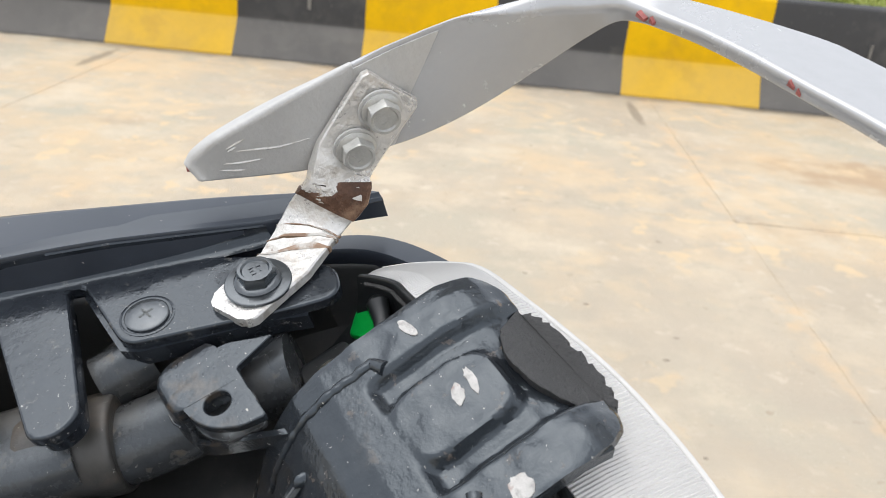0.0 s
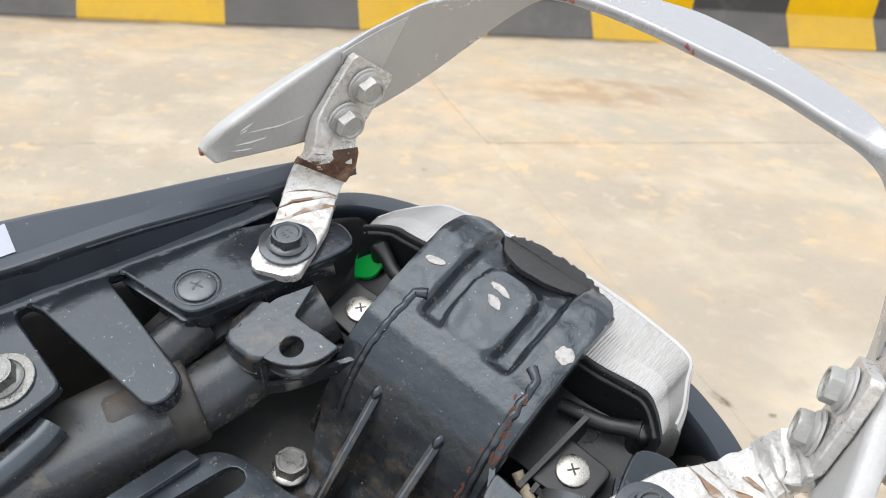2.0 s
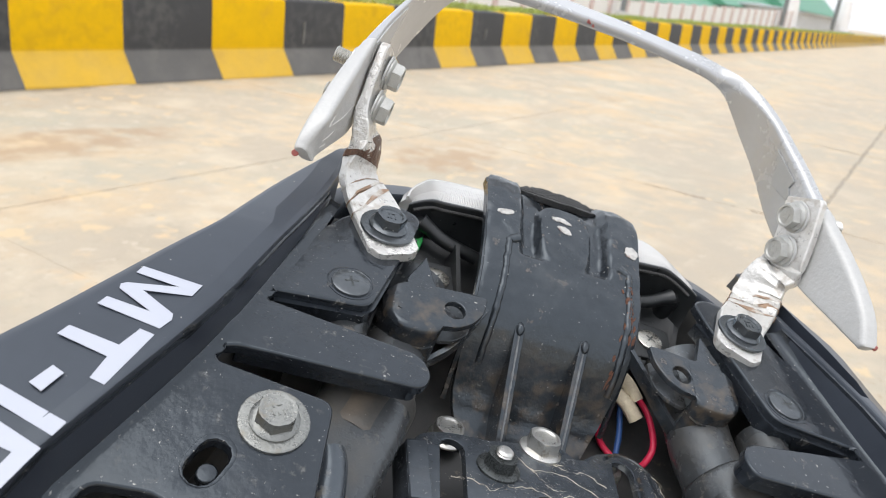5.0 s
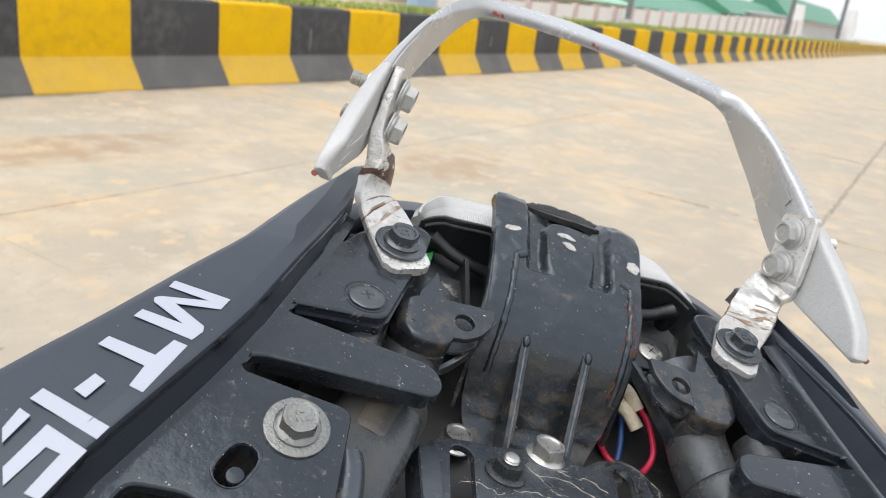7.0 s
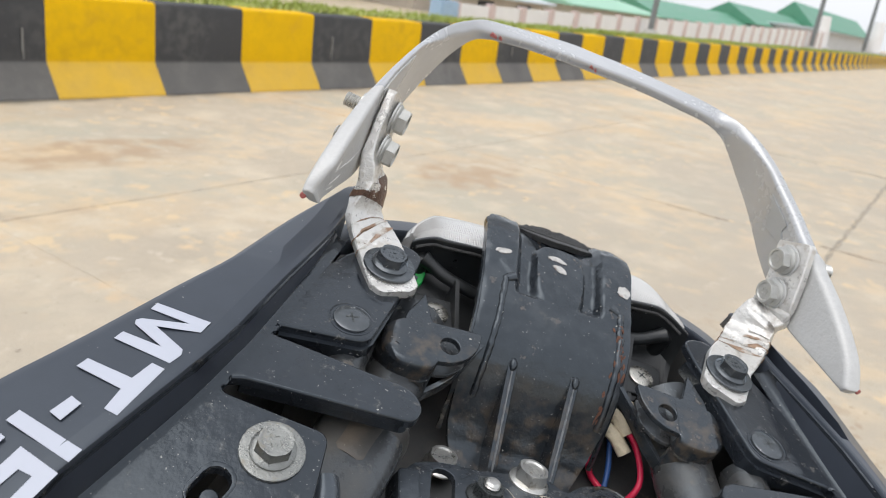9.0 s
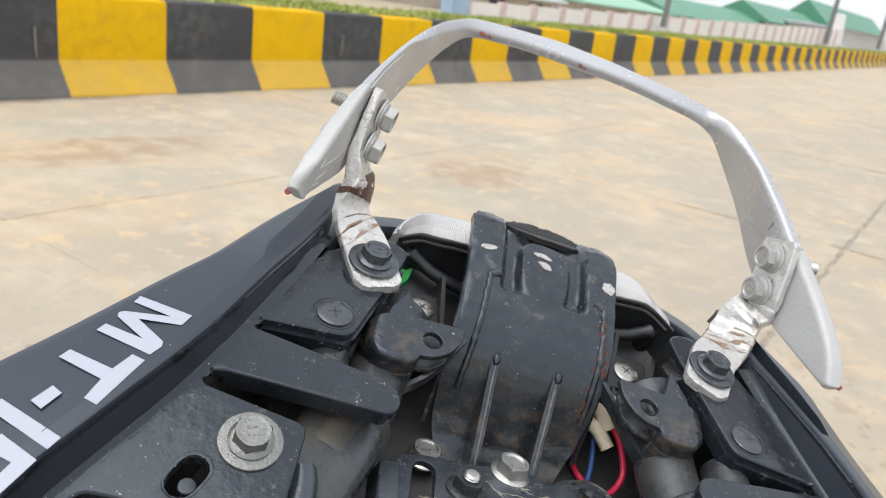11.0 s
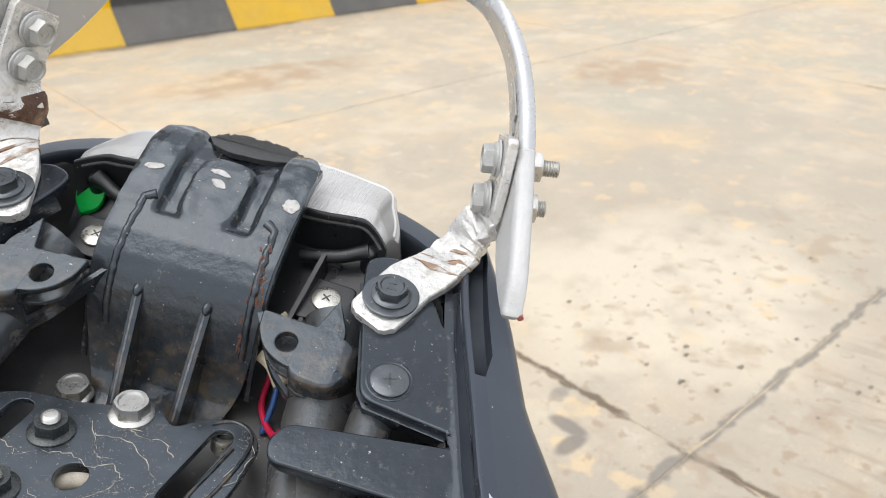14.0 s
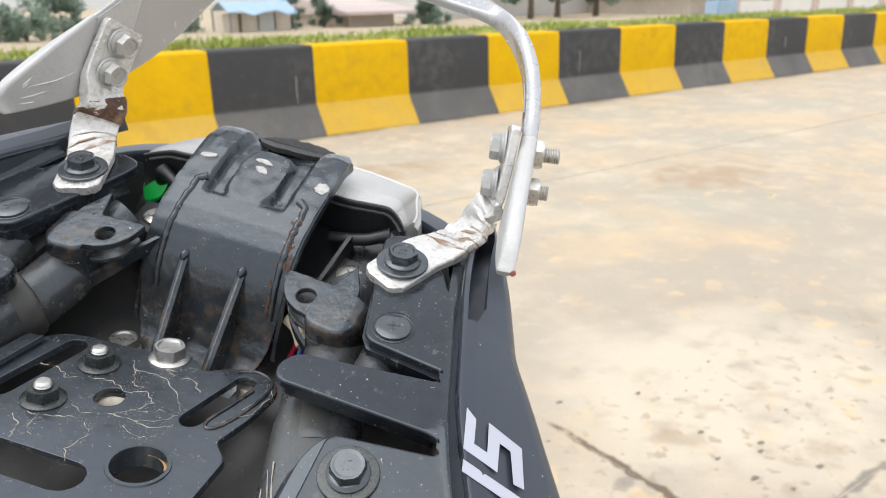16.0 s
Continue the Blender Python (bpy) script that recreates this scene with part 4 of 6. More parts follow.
for s, pl in ((-1, panel_l), (1, panel_r)):
    bm = bm_new()
    add_lathe(bm, (s * 100.8, -39.7, -3.1), (0, 0.15, 1), [(9.9, 0), (9.9, 0.35), (9.2, 0.5), (8.7, 0.1)], 28)
    part("screw_seat", bm, M_GLOSS, pl)
    pan_screw(pl, (s * 100.8, -39.7, -2.6), 8.0, M_BOLT, (0, 0.15, 1))
    pan_screw(pl, (s * 121, -150, 4.2), 6.5, M_DULL)
    bm = bm_new()
    add_lathe(bm, (s * 132.5, -134, -3.5), (0, 0, 1), [(3.4, 0), (3.4, 2.5), (2.7, 3.2)], 14)
    part("pin", bm, M_GLOSS, pl)
    bm = bm_new()
    add_plate(bm, [(s * x, y) for x, y in slot(132, -129.6, 134.2, -135, 6.6, 12)], lambda x, y: 4.15, 0.5, holes=[[(s * x, y) for x, y in slot(132, -130, 134.5, -136, 5.2)]], bevel=0.2)
    part("slot_rim", bm, M_GLOSS, pl)
    if s > 0:
        bm = bm_new()
        add_plate(bm, [(s * x, y) for x, y in rounded([(97, -99.5), (138, -97), (138, -104), (128, -110), (128, -250), (92, -250), (92, -112)], [5, 2, 4, 6, 1, 1, 5])], lambda x, y: -1.2, 3.0, bevel=0.8)
        part("under_flange", bm, M_STEEL, pl)
    bolt(pl, (s * 117.2, -114.5, 4.0) if s < 0 else (113.5, -115, 4.0), (0, 0, 1), 6.9, 5.0, 11.6, 1.3, M_DULL if s < 0 else M_BOLT, M_DULL if s < 0 else M_NUT, 8.2, 0.5, 0.25)
    # rolled flange hanging from the stay plate's inner edge
    bm = bm_new()
    add_tube(bm, smooth_path([(s * 97, -113, -9), (s * 95, -122, -9), (s * 95, -150, -9), (s * 96, -250, -9)], 4), 6.5, 14)
    part("rolled_flange", bm, M_STEEL, pl)

# ---- the grab rail ----
# stations of one side: outer top edge, inner lower edge, how far the section has turned flat
RAIL_R = [((5, 195, 41), (5, 161.8, 43.2), 1), ((20, 192.5, 42), (20, 162, 43), 1), ((40, 187, 43.3), (40, 161.5, 42.3), 1), ((60, 180.2, 45), (60, 158.3, 41.9), 1), ((70, 175.6, 46.4), (70, 156.6, 41.7), 1),
          ((81, 167.6, 48.6), (80, 155.6, 40), 0.9), ((91.5, 156.9, 51.4), (90, 153.8, 35.8), 0.62), ((100, 148.5, 51.2), (99, 149, 28.5), 0.3), ((108, 139.5, 49.6), (107, 140.5, 21.2), 0.1),
          ((117.1, 125, 46.2), (113.2, 125, 15.8), 0), ((123.4, 110, 42.8), (117.6, 110, 10.6), 0), ((127.8, 95, 40.6), (120.6, 95, 6.2), 0), ((131.3, 80, 38.1), (122.8, 80, 4), 0), ((133.7, 67, 36.7), (124.2, 67, 3.8), 0),
          ((135.6, 55, 35.5), (125.0, 55, 4), 0), ((138.1, 40, 34.2), (126.4, 40, 4.6), 0), ((140.3, 25, 32.3), (128.6, 25, 8.1), 0), ((142.9, 10, 28.8), (131.4, 10, 11.9), 0), ((144.4, 0, 25), (134, 0, 14), 0), ((145, -8, 20), (136.4, -7, 15.2), 0)]
RAIL_L = [((-10, 194.5, 41.6), (-10, 162, 43.2), 1), ((-20, 192.5, 42), (-20, 162.3, 43), 1), ((-40, 185, 44), (-40, 161.8, 42.6), 1), ((-60, 175.5, 46.6), (-56, 160, 42), 1), ((-72, 166.5, 49.5), (-66, 158, 41.5), 0.9),
          ((-82, 155.5, 51), (-75, 155.5, 38.8), 0.7), ((-91, 141, 52.6), (-84, 148, 31), 0.35), ((-98.5, 127, 51.6), (-92.5, 135, 21.5), 0.12), ((-106.2, 110, 49.5), (-101, 118, 11.6), 0), ((-112.6, 95, 46.4), (-107.6, 100, 5), 0),
          ((-118.4, 80, 43.4), (-112.8, 82, 2.2), 0), ((-122.8, 67, 41), (-114.2, 67, 4.2), 0), ((-126.6, 55, 38.8), (-115.2, 54, 6.6), 0), ((-130.2, 40, 36.8), (-118, 39, 8.4), 0), ((-133.2, 25, 34.4), (-123.4, 24, 11), 0), ((-135.8, 11, 31), (-127.8, 10.5, 14.4), 0),
          ((-137.2, 3, 27.6), (-128.6, 5, 16.4), 0), ((-137.6, -0.5, 24.2), (-128.4, 1.5, 18.2), 0)]
# the left leg's crest leans outwards: its inner top edge by y
CREST_L = [(-2, -133.6, 25), (3, -131, 29.2), (11, -127, 34), (25, -124.4, 37), (40, -121.6, 40.4), (55, -119, 43), (67, -116.6, 45.4), (80, -112.9, 48.4), (95, -107.6, 50.9), (110, -102.0, 52.8), (127, -95, 54)]


def rail_corners(st, i, wide):
    """Four corners of the bar's section: outer top, inner top, inner low, outer low."""
    top, low, flat = Vector(st[i][0]), Vector(st[i][1]), st[i][2]
    d = Vector(st[min(len(st) - 1, i + 1)][0]) - Vector(st[max(0, i - 1)][0])
    n = Vector((d.y, -d.x, 0)).normalized()
    if n.dot(Vector((top.x - 4, top.y - 60, 0))) < 0:
        n = -n
    it = top - n * wide + Vector((0, 0, -0.4))
    if top.x < -60 and flat < 0.5:
        cx, cz = lerp_table(CREST_L, top.y)
        it = it.lerp(Vector((cx, top.y, cz)), max(0.0, min(1.0, (145 - top.y) / 40)))
    it = it.lerp(low + Vector((0, 0.4, 6.0)), flat)
    ol = (low + n * 5.0).lerp(top - Vector((0, 1.0, 5.5)), flat)
    mid = (top + it + low + ol) / 4
    return top + (top - mid).normalized() * 0.5, it, low, ol


def soft_ring(quad, radii, n=4):
    out = []
    for i in range(4):
        a, b, c = quad[i - 1], quad[i], quad[(i + 1) % 4]
        r = min(radii[i], 0.45 * (a - b).length, 0.45 * (c - b).length)
        p, q = b + (a - b).normalized() * r, b + (c - b).normalized() * r
        out += [(1 - t) ** 2 * p + 2 * t * (1 - t) * b + t * t * q for t in [k / n for k in range(n + 1)]]
    return out


def dense_stations(st, n=4):
    tops, lows, fl = smooth_path([a for a, _, _ in st], n), smooth_path([b for _, b, _ in st], n), smooth_path([(f, 0, 0) for _, _, f in st], n)
    return [(a, b, max(0.0, min(1.0, f.x))) for a, b, f in zip(tops, lows, fl)]


def rail_piece(st, lo, hi, wide, name, material, parent, label, grow=0.0):
    rings = []
    for i in range(lo, hi + 1):
        q = rail_corners(st, i, wide)
        if grow:
            c = sum(q, Vector()) / 4
            q = [v + (v - c).normalized() * grow for v in q]
        rings.append(soft_ring(q, (3.6, 3.2, 1.6, 2.2)))
    if grow:
        # rounded tip
        c = sum(rings[-1], Vector()) / len(rings[-1])
        d = (c - sum(rings[-2], Vector()) / len(rings[-2])).normalized()
        rings += [[c + (v - c) * f + d * k for v in rings[-1]] for f, k in ((0.93, 0.9), (0.78, 1.5))]
    bm = bm_new()
    add_loft(bm, rings)
    return part(name, bm, material, parent, label)


side_r, side_l = dense_stations(RAIL_R), dense_stations(RAIL_L)
bar = side_l[::-1] + side_r
cut_r = min(range(len(side_r)), key=lambda i: abs(side_r[i][0].y - 67))
cut_l = min(range(len(side_l)), key=lambda i: abs(side_l[i][0].y - 66))
rail = rail_piece(bar, len(side_l) - 1 - cut_l, len(side_l) + cut_r, 7.8, "grab_rail", M_SILVER, bike, "silver painted arched grab rail")
rail_piece(side_r, cut_r, len(side_r) - 1, 8.2, "rail_end", M_CAST, rail, "scuffed silver end of the rail", 0.4)
rail_piece(side_l, cut_l, len(side_l) - 1, 8.8, "rail_end", M_CAST, rail, "scuffed silver end of the rail", 0.4)
for x, y, z in ((-136.6, -1.6, 21.4), (144.2, -9.2, 18.8)):
    bm = bm_new()
    add_lathe(bm, (x, y, z), (-0.3 if x < 0 else 0.3, -1, 0.25), [(1.5, -1.6), (1.4, -0.1), (0.8, 0.15)], 10)
    part("scuff", bm, M_REDDAB, rail)
for x, y, z, w in ((-64.5, 157.2, 45.6, 4.2), (-60, 158.4, 45.0, 2.0), (-2.5, 161.6, 46.8, 2.6), (0.6, 161.6, 45.6, 1.6)):
    bm = bm_new()
    a = [(x - w / 2, y, z - 0.7), (x + w / 2, y, z - 1.3), (x + w / 2, y, z - 0.2), (x - w / 3, y, z + 1.3)]
    add_loft(bm, [a, [(p[0], p[1] + 2.2, p[2]) for p in a]])
    part("scuff", bm, M_REDDAB, rail)


def face_point(st, wide, y, f, lift):
    """A point on the rail's inner face at height y of the top edge, f of the way down."""
    i = min(range(len(st)), key=lambda k: abs(st[k][0].y - y))
    _, it, low, _ = rail_corners(st, i, wide)
    n = Vector((0.95 if it.x < 0 else -0.95, -0.3, 0))
    return it.lerp(low, f) + n * lift


def rail_sheet(name, st, wide, uv, lift, material, label):
    """A thin sheet stuck on the rail's inner face; uv: (y, f) corners."""
    ring = []
    for (y0, f0), (y1, f1) in zip(uv, uv[1:] + uv[:1]):
        ring += [(y0 + (y1 - y0) * k / 4, f0 + (f1 - f0) * k / 4) for k in range(4)]
    bm = bm_new()
    add_loft(bm, [[face_point(st, wide, y, f, -0.6) for y, f in ring], [face_point(st, wide, y, f, lift) for y, f in ring]])
    part(name, bm, material, rail, label)


for pts in ([(14, 0.30), (17, 0.27), (21, 0.25)], [(13, 0.36), (17, 0.33)], [(19, 0.42), (26, 0.50), (34, 0.56), (44, 0.58)], [(9, 0.72), (13, 0.80), (18, 0.82)], [(12, 0.6), (18, 0.66), (26, 0.68)]):
    bm = bm_new()
    line = smooth_path([face_point(side_l, 8.8, y, f, 0.05) for y, f in pts], 4)
    add_tube(bm, line, [0.15 + 0.35 * math.sin(math.pi * k / (len(line) - 1)) for k in range(len(line))], 5)
    part("scratch", bm, M_STRAP, rail, "bright scratch in the paint")
rail_sheet("wrap", side_l, 8.8, [(66, 0.06), (98, 0.06), (72, 0.97), (56, 0.97)], 0.6, M_CAST, "silver wrap over the rail")
# the second sheet paints the right leg's shade as a grey patch
rail_sheet("patch", side_r, 8.8, [(113, 0.2), (92, 0.18), (87, 0.46), (103, 0.62)], 0.12, M_RAILSHADE, "grey patch painted in for shade on the leg")


def strap(s):
    """The flat strap that joins rail and plate: flat at the bolt, dipped, twisted and upright on the rail."""
    sec = [((-83.6, -15.5, -5.6), (0.93, 0.36, 0), 6.5), ((-84.2, -14.2, -5.6), (0.93, 0.36, 0), 9.4), ((-85.2, -11.5, -5.8), (0.93, 0.36, 0), 11.6), ((-90, 0, -6.6), (0.93, 0.36, 0), 12), ((-95, 12, -8.2), (0.9, 0.42, 0), 12)]
    if s < 0:
        sec += [((-101, 22, -7.2), (0.8, 0.6, -0.12), 11.8), ((-105.4, 29, -5.6), (0.66, 0.7, -0.28), 11.6), ((-106.6, 36, -2.0), (0.42, 0.82, -0.36), 11.8), ((-106.6, 44, 2.6), (0.28, 0.84, -0.46), 12.2),
                ((-109.6, 48, 8.4), (0.3, 0.7, -0.64), 11.8), ((-110.8, 52.5, 12.6), (0.3, 0.62, -0.72), 12.4), ((-110.2, 63, 21.6), (0.3, 0.62, -0.72), 12.6), ((-108.8, 75.6, 32.4), (0.3, 0.62, -0.72), 12.6), ((-108.6, 77.4, 34), (0.3, 0.62, -0.72), 11.2)]
    else:
        sec += [((-102, 21, -9.4), (0.76, 0.63, -0.12), 12), ((-108.4, 30.5, -10.0), (0.6, 0.74, -0.3), 12.2), ((-112.2, 39.0, -8.4), (0.66, 0.68, -0.32), 12.4), ((-114.4, 44.2, -3.4), (0.8, 0.5, -0.3), 11.6), ((-116.4, 46.6, 1.4), (0.7, 0.56, -0.4), 11.2),
                ((-119.4, 47.6, 4.2), (0.6, 0.66, -0.44), 11.6), ((-121.2, 50.5, 8.4), (0.25, 0.78, -0.57), 11.8), ((-121.2, 60, 21.5), (0.25, 0.78, -0.57), 11.8), ((-120.4, 70, 34.6), (0.25, 0.78, -0.57), 11.8), ((-120.2, 71.4, 36.4), (0.25, 0.78, -0.57), 10.4)]

    def steps(pts):
        out = []
        for a, b in zip(pts, pts[1:]):
            out += [Vector(a).lerp(Vector(b), k / 4) for k in range(4)]
        return out + [Vector(pts[-1])]
    cpts, wv, hw = steps([c for c, _, _ in sec]), steps([w for _, w, _ in sec]), steps([(h, 0, 0) for _, _, h in sec])
    rings = []
    for i, c in enumerate(cpts):
        t = (cpts[min(len(cpts) - 1, i + 1)] - cpts[max(0, i - 1)]).normalized()
        w = wv[i].normalized()
        n = w.cross(t).normalized()
        w = t.cross(n).normalized() * (1 if t.cross(n).dot(w) > 0 else -1)
        f = i / len(cpts)
        h = hw[i].x
        thick = 1.0 + 0.9 * max(0.0, 1 - abs(c.y - 42) / 15) if s < 0 else 1.0
        rough = (1.6 if s < 0 else 3.0) if 26 < c.y < 50 else 0.25
        ring = [c + w * (u * h) + n * (v * thick + rough * noise.noise((u * 1.8 + s, i * 0.42, v * 0.3))) for u, v in
                ((-1, -2.0), (-1, 1.4), (-0.95, 2.1), (-0.5, 2.3), (0, 2.3), (0.5, 2.3), (0.95, 2.1), (1, 1.4), (1, -2.0), (0.94, -2.6), (0, -2.7), (-0.94, -2.6))]
        if s > 0:
            ring = [Vector((-p.x, p.y, p.z)) for p in ring]
        rings.append(ring)
    bm = bm_new()
    add_loft(bm, rings)
    b = part("strap", bm, M_STRAP, rail, "twisted silver strap with chipped paint and rust", 24)
    # rust where the paint broke at the folds
    def along(i, j):
        k = max(0, min(len(rings) - 2, int(i)))
        ctr = sum((Vector(p) for p in rings[k]), Vector()) / len(rings[k])
        p = Vector(rings[k][j]).lerp(Vector(rings[k + 1][j]), i - k)
        return p + (p - ctr).normalized() * 0.55

    side = -s
    for lo, hi, slant, wave, m_r in ((0.535, 0.635, 0.6, 0.8, M_RUSTY), (0.335, 0.35, 5.0, 1.6, M_SMEAR), (0.385, 0.40, 5.0, 1.6, M_SMEAR), (0.435, 0.443, 4.0, 1.4, M_SMEAR)) if s < 0 else ((0.36, 0.372, -3.0, 1.6, M_SMEAR), (0.40, 0.418, -3.0, 1.6, M_SMEAR), (0.45, 0.46, -2.0, 1.2, M_SMEAR)):
        bm = bm_new()
        band = []
        for k in range(5):
            ring = []
            for j, u in enumerate((-1, -1, -0.95, -0.5, 0, 0.5, 0.95, 1, 1, 0.95, 0, -0.95)):
                a = lo * len(rings) + slant * u * (1.8 if m_r == M_RUSTY else 0.5) + wave * noise.noise((u * 2.2, lo * 30, 1.0 + s))
                z = hi * len(rings) + slant * u * 0.5 + wave * noise.noise((u * 2.6, hi * 30, 5.0 + s))
                wide = max(0.2 if s < 0 and m_r == M_RUSTY else 0.04, min(1.0, (u * side + 0.75) / 0.7))
                ring.append(along(a + max(0.08, (z - a) * wide) * k / 4, j))
            band.append(ring)
        add_loft(bm, band)
        part("rust_band", bm, m_r, b, "brown rusty fold")
    bolt(b, (s * 89.6, 0, -4.4), (0, 0.15, 1), 7.2, 4.6, 12.4, 1.4, M_BOLT, M_BOLT, 8.8, 0.1)
    for x, y, z in ((-107.4, 69.8, 27.4), (-108.4, 56.4, 16.2)) if s < 0 else ((118.6, 65.2, 27.4), (118.7, 54.6, 12.2)):
        bolt(b, (x, y, z), (-s, -0.22, 0.0), 6.7, 5.0, 8.8, 1.2, M_STRAPBOLT, M_CAST, 7.8, 0.25)
        xo = s * ((130.8 if s > 0 else 119.2) + (65 - y) * 0.25)
        bm = bm_new()
        add_hex(bm, (xo, y, z), (s, 0.2, 0), 7.4, 7.0, 0.2)
        nut = part("nut", bm, M_ZINC, b)
        bm = bm_new()
        ln = 15 if y > 60 else 11.5
        prof = []
        k = 0.0
        while k < ln:
            prof += [(3.9, k), (3.3, k + 0.6)]
            k += 1.2
        add_lathe(bm, (xo, y, z), (s, 0.2, 0), prof, 14)
        part("thread", bm, M_ZINC, nut)
    return b


strap(-1), strap(1)

# ---- the seat catch bracket in the middle ----
# profile: y, z of the arch
ARCH = [(-64, -66), (-54, -63), (-45, -58), (-38, -50), (-32, -40), (-27, -31), (-22, -24), (-16, -17.5), (-10, -12.5), (0, -7.6), (12, -5.2), (24, -3.6), (36, -2.2), (48, -1.5), (56, -2.5), (62, -5), (69, -10)]


def arch_z(y):
    return lerp_table([(a, b) for a, b in ARCH], y)[0]


def catch_height(x, y):
    """Relief of the pressed plate."""
    z = arch_z(y)
    ax = abs(x + 2.5)
    def ss(v):
        v = max(0.0, min(1.0, v))
        return v * v * (3 - 2 * v)
    f = ss((y - 10) / 5.5)
    if f > 0:
        side = ss((ax - 20) / 4.5)
        px, py = ax / 13.5, (y - 30) / 19.0
        pad = ss((1.14 - (px ** 4 + py ** 4) ** 0.25) / 0.24)
        low = -4.6 + 0.8 * noise.noise((x * 0.12, y * 0.12, 1.0))
        z += f * (low + 5.4 * side + 4.9 * pad * (1 - side))
        z += 0.5 * ss((ax - 26) / 4) * ss((38 - ax) / 4) * ss((y - 30) / 12)
    if ax > 37.5:
        z -= (ax - 37.5) ** 2 * 0.05
    return z


bm = bm_new()
ys = [-64 + 133 * i / 110 for i in range(111)]
rings = []
for y in ys:
    half_w = lerp_table([(-64, 27), (-52, 31), (-40, 36.5), (-30, 39), (-20, 39.5), (20, 40), (50, 41), (60, 39.5), (66, 36), (69, 30)], y)[0]
    xs = [-3 - half_w + 2 * half_w * i / 80 for i in range(81)]
    top = [(x, y, catch_height(x, y)) for x in xs]
    under = [(x, y + 1.5, catch_height(x, y) - 3.2) for x in reversed(xs)]
    rings.append(top + under)
add_loft(bm, rings)
catch = part("seat_catch_bracket", bm, M_CATCH, bike, "arched black seat catch bracket with weld beads and paint dabs", 40)
for s in (-1, 1):
    bm = bm_new()
    rings = []
    for y in (-40, -30, -22, -15, -8, 0, 15, 30, 50, 60):
        z = catch_height(s * 39 - 3, y)
        rings.append([(s * 39 - 3, y, z - 0.5), (s * 40.6 - 3, y, z - 1.8), (s * 40.8 - 3, y - 1, z - 5.5), (s * 38.2 - 3, y - 1, z - 5.5)])
    add_loft(bm, rings)
    part("side_flange", bm, M_CATCH, catch)
    # weld bead with a hooked start, lumpy along its length
    bm = bm_new()
    path, rad = [], []
    for i in range(70):
        y = 21 - 52 * i / 69
        x = s * 31 - 0.5 + 0.03 * s * (20 - y) + 0.9 * noise.noise((y * 0.25, s, 0.0))
        if i < 6:
            x -= s * (6 - i) * 0.75
            y -= (6 - i) * 0.25
        path.append((x, y, catch_height(x, y) - 0.6))
        rad.append(1.85 + 0.4 * noise.noise((y * 0.35, s, 4.0)) + 0.12 * noise.noise((y * 1.7, s, 9.0)) + max(0, 0.8 - 0.1 * i))
    add_tube(bm, path, rad, 10)
    part("weld_bead", bm, M_CATCH, catch, "lumpy weld bead")
    # rib with a blob on top
    x0 = -19.4 if s < 0 else 12.8
    x1 = -16.5 if s < 0 else 11.8
    bm = bm_new()
    add_loft(bm, [[(x0 + (x1 - x0) * t - 2.2, -19 - 44 * t, -20.5 - 32 * t), (x0 + (x1 - x0) * t - 1.6, -19 - 44 * t, -20 - 32 * t), (x0 + (x1 - x0) * t + 1.6, -19 - 44 * t, -20 - 32 * t), (x0 + (x1 - x0) * t + 2.2, -19 - 44 * t, -20.5 - 32 * t),
                   (x0 + (x1 - x0) * t + 2.2, -19 - 44 * t, -70), (x0 + (x1 - x0) * t - 2.2, -19 - 44 * t, -70)] for t in (0, 0.2, 0.4, 0.6, 0.8, 1)])
    rib = part("rib", bm, M_CATCH, catch, "upright thin rib")
    # scuffed top edge; the pale strip also paints in its reflection
    g = random.Random(40 + s)
    bm = bm_new()
    rings = []
    for k in range(23):
        t = 0.06 + 0.92 * k / 22
        cx, w = x0 + (x1 - x0) * t, g.uniform(0.4, 0.85)
        rings.append([(cx - w, -19 - 44 * t, -20.3 - 32 * t), (cx - w * 0.6, -19 - 44 * t, -19.7 - 32 * t), (cx + w * 0.6, -19 - 44 * t, -19.7 - 32 * t), (cx + w, -19 - 44 * t, -20.3 - 32 * t)])
    add_loft(bm, rings)
    part("worn_edge", bm, M_EDGE, rib, "scuffed rib edge, painted pale for its reflection")
    bm = bm_new()
    blob = bmesh.ops.create_icosphere(bm, subdivisions=2, radius=2.3 * MM)
    for v in blob["verts"]:
        v.co = Vector((v.co.x, v.co.y * 1.7, v.co.z * 1.2)) * (1 + 0.25 * noise.noise(v.co * 300)) + Vector((x0, -20, -22)) * MM
    part("weld_blob", bm, M_CATCH, rib)
    bm = bm_new()
    add_lathe(bm, (x0 + (x1 - x0) * 0.72 + 1.0, -50, -49), (1, 0, 0), [(3.0, 0), (3.0, 0.5)], 14)
    part("rib_hole", bm, M_DUSTY, rib)

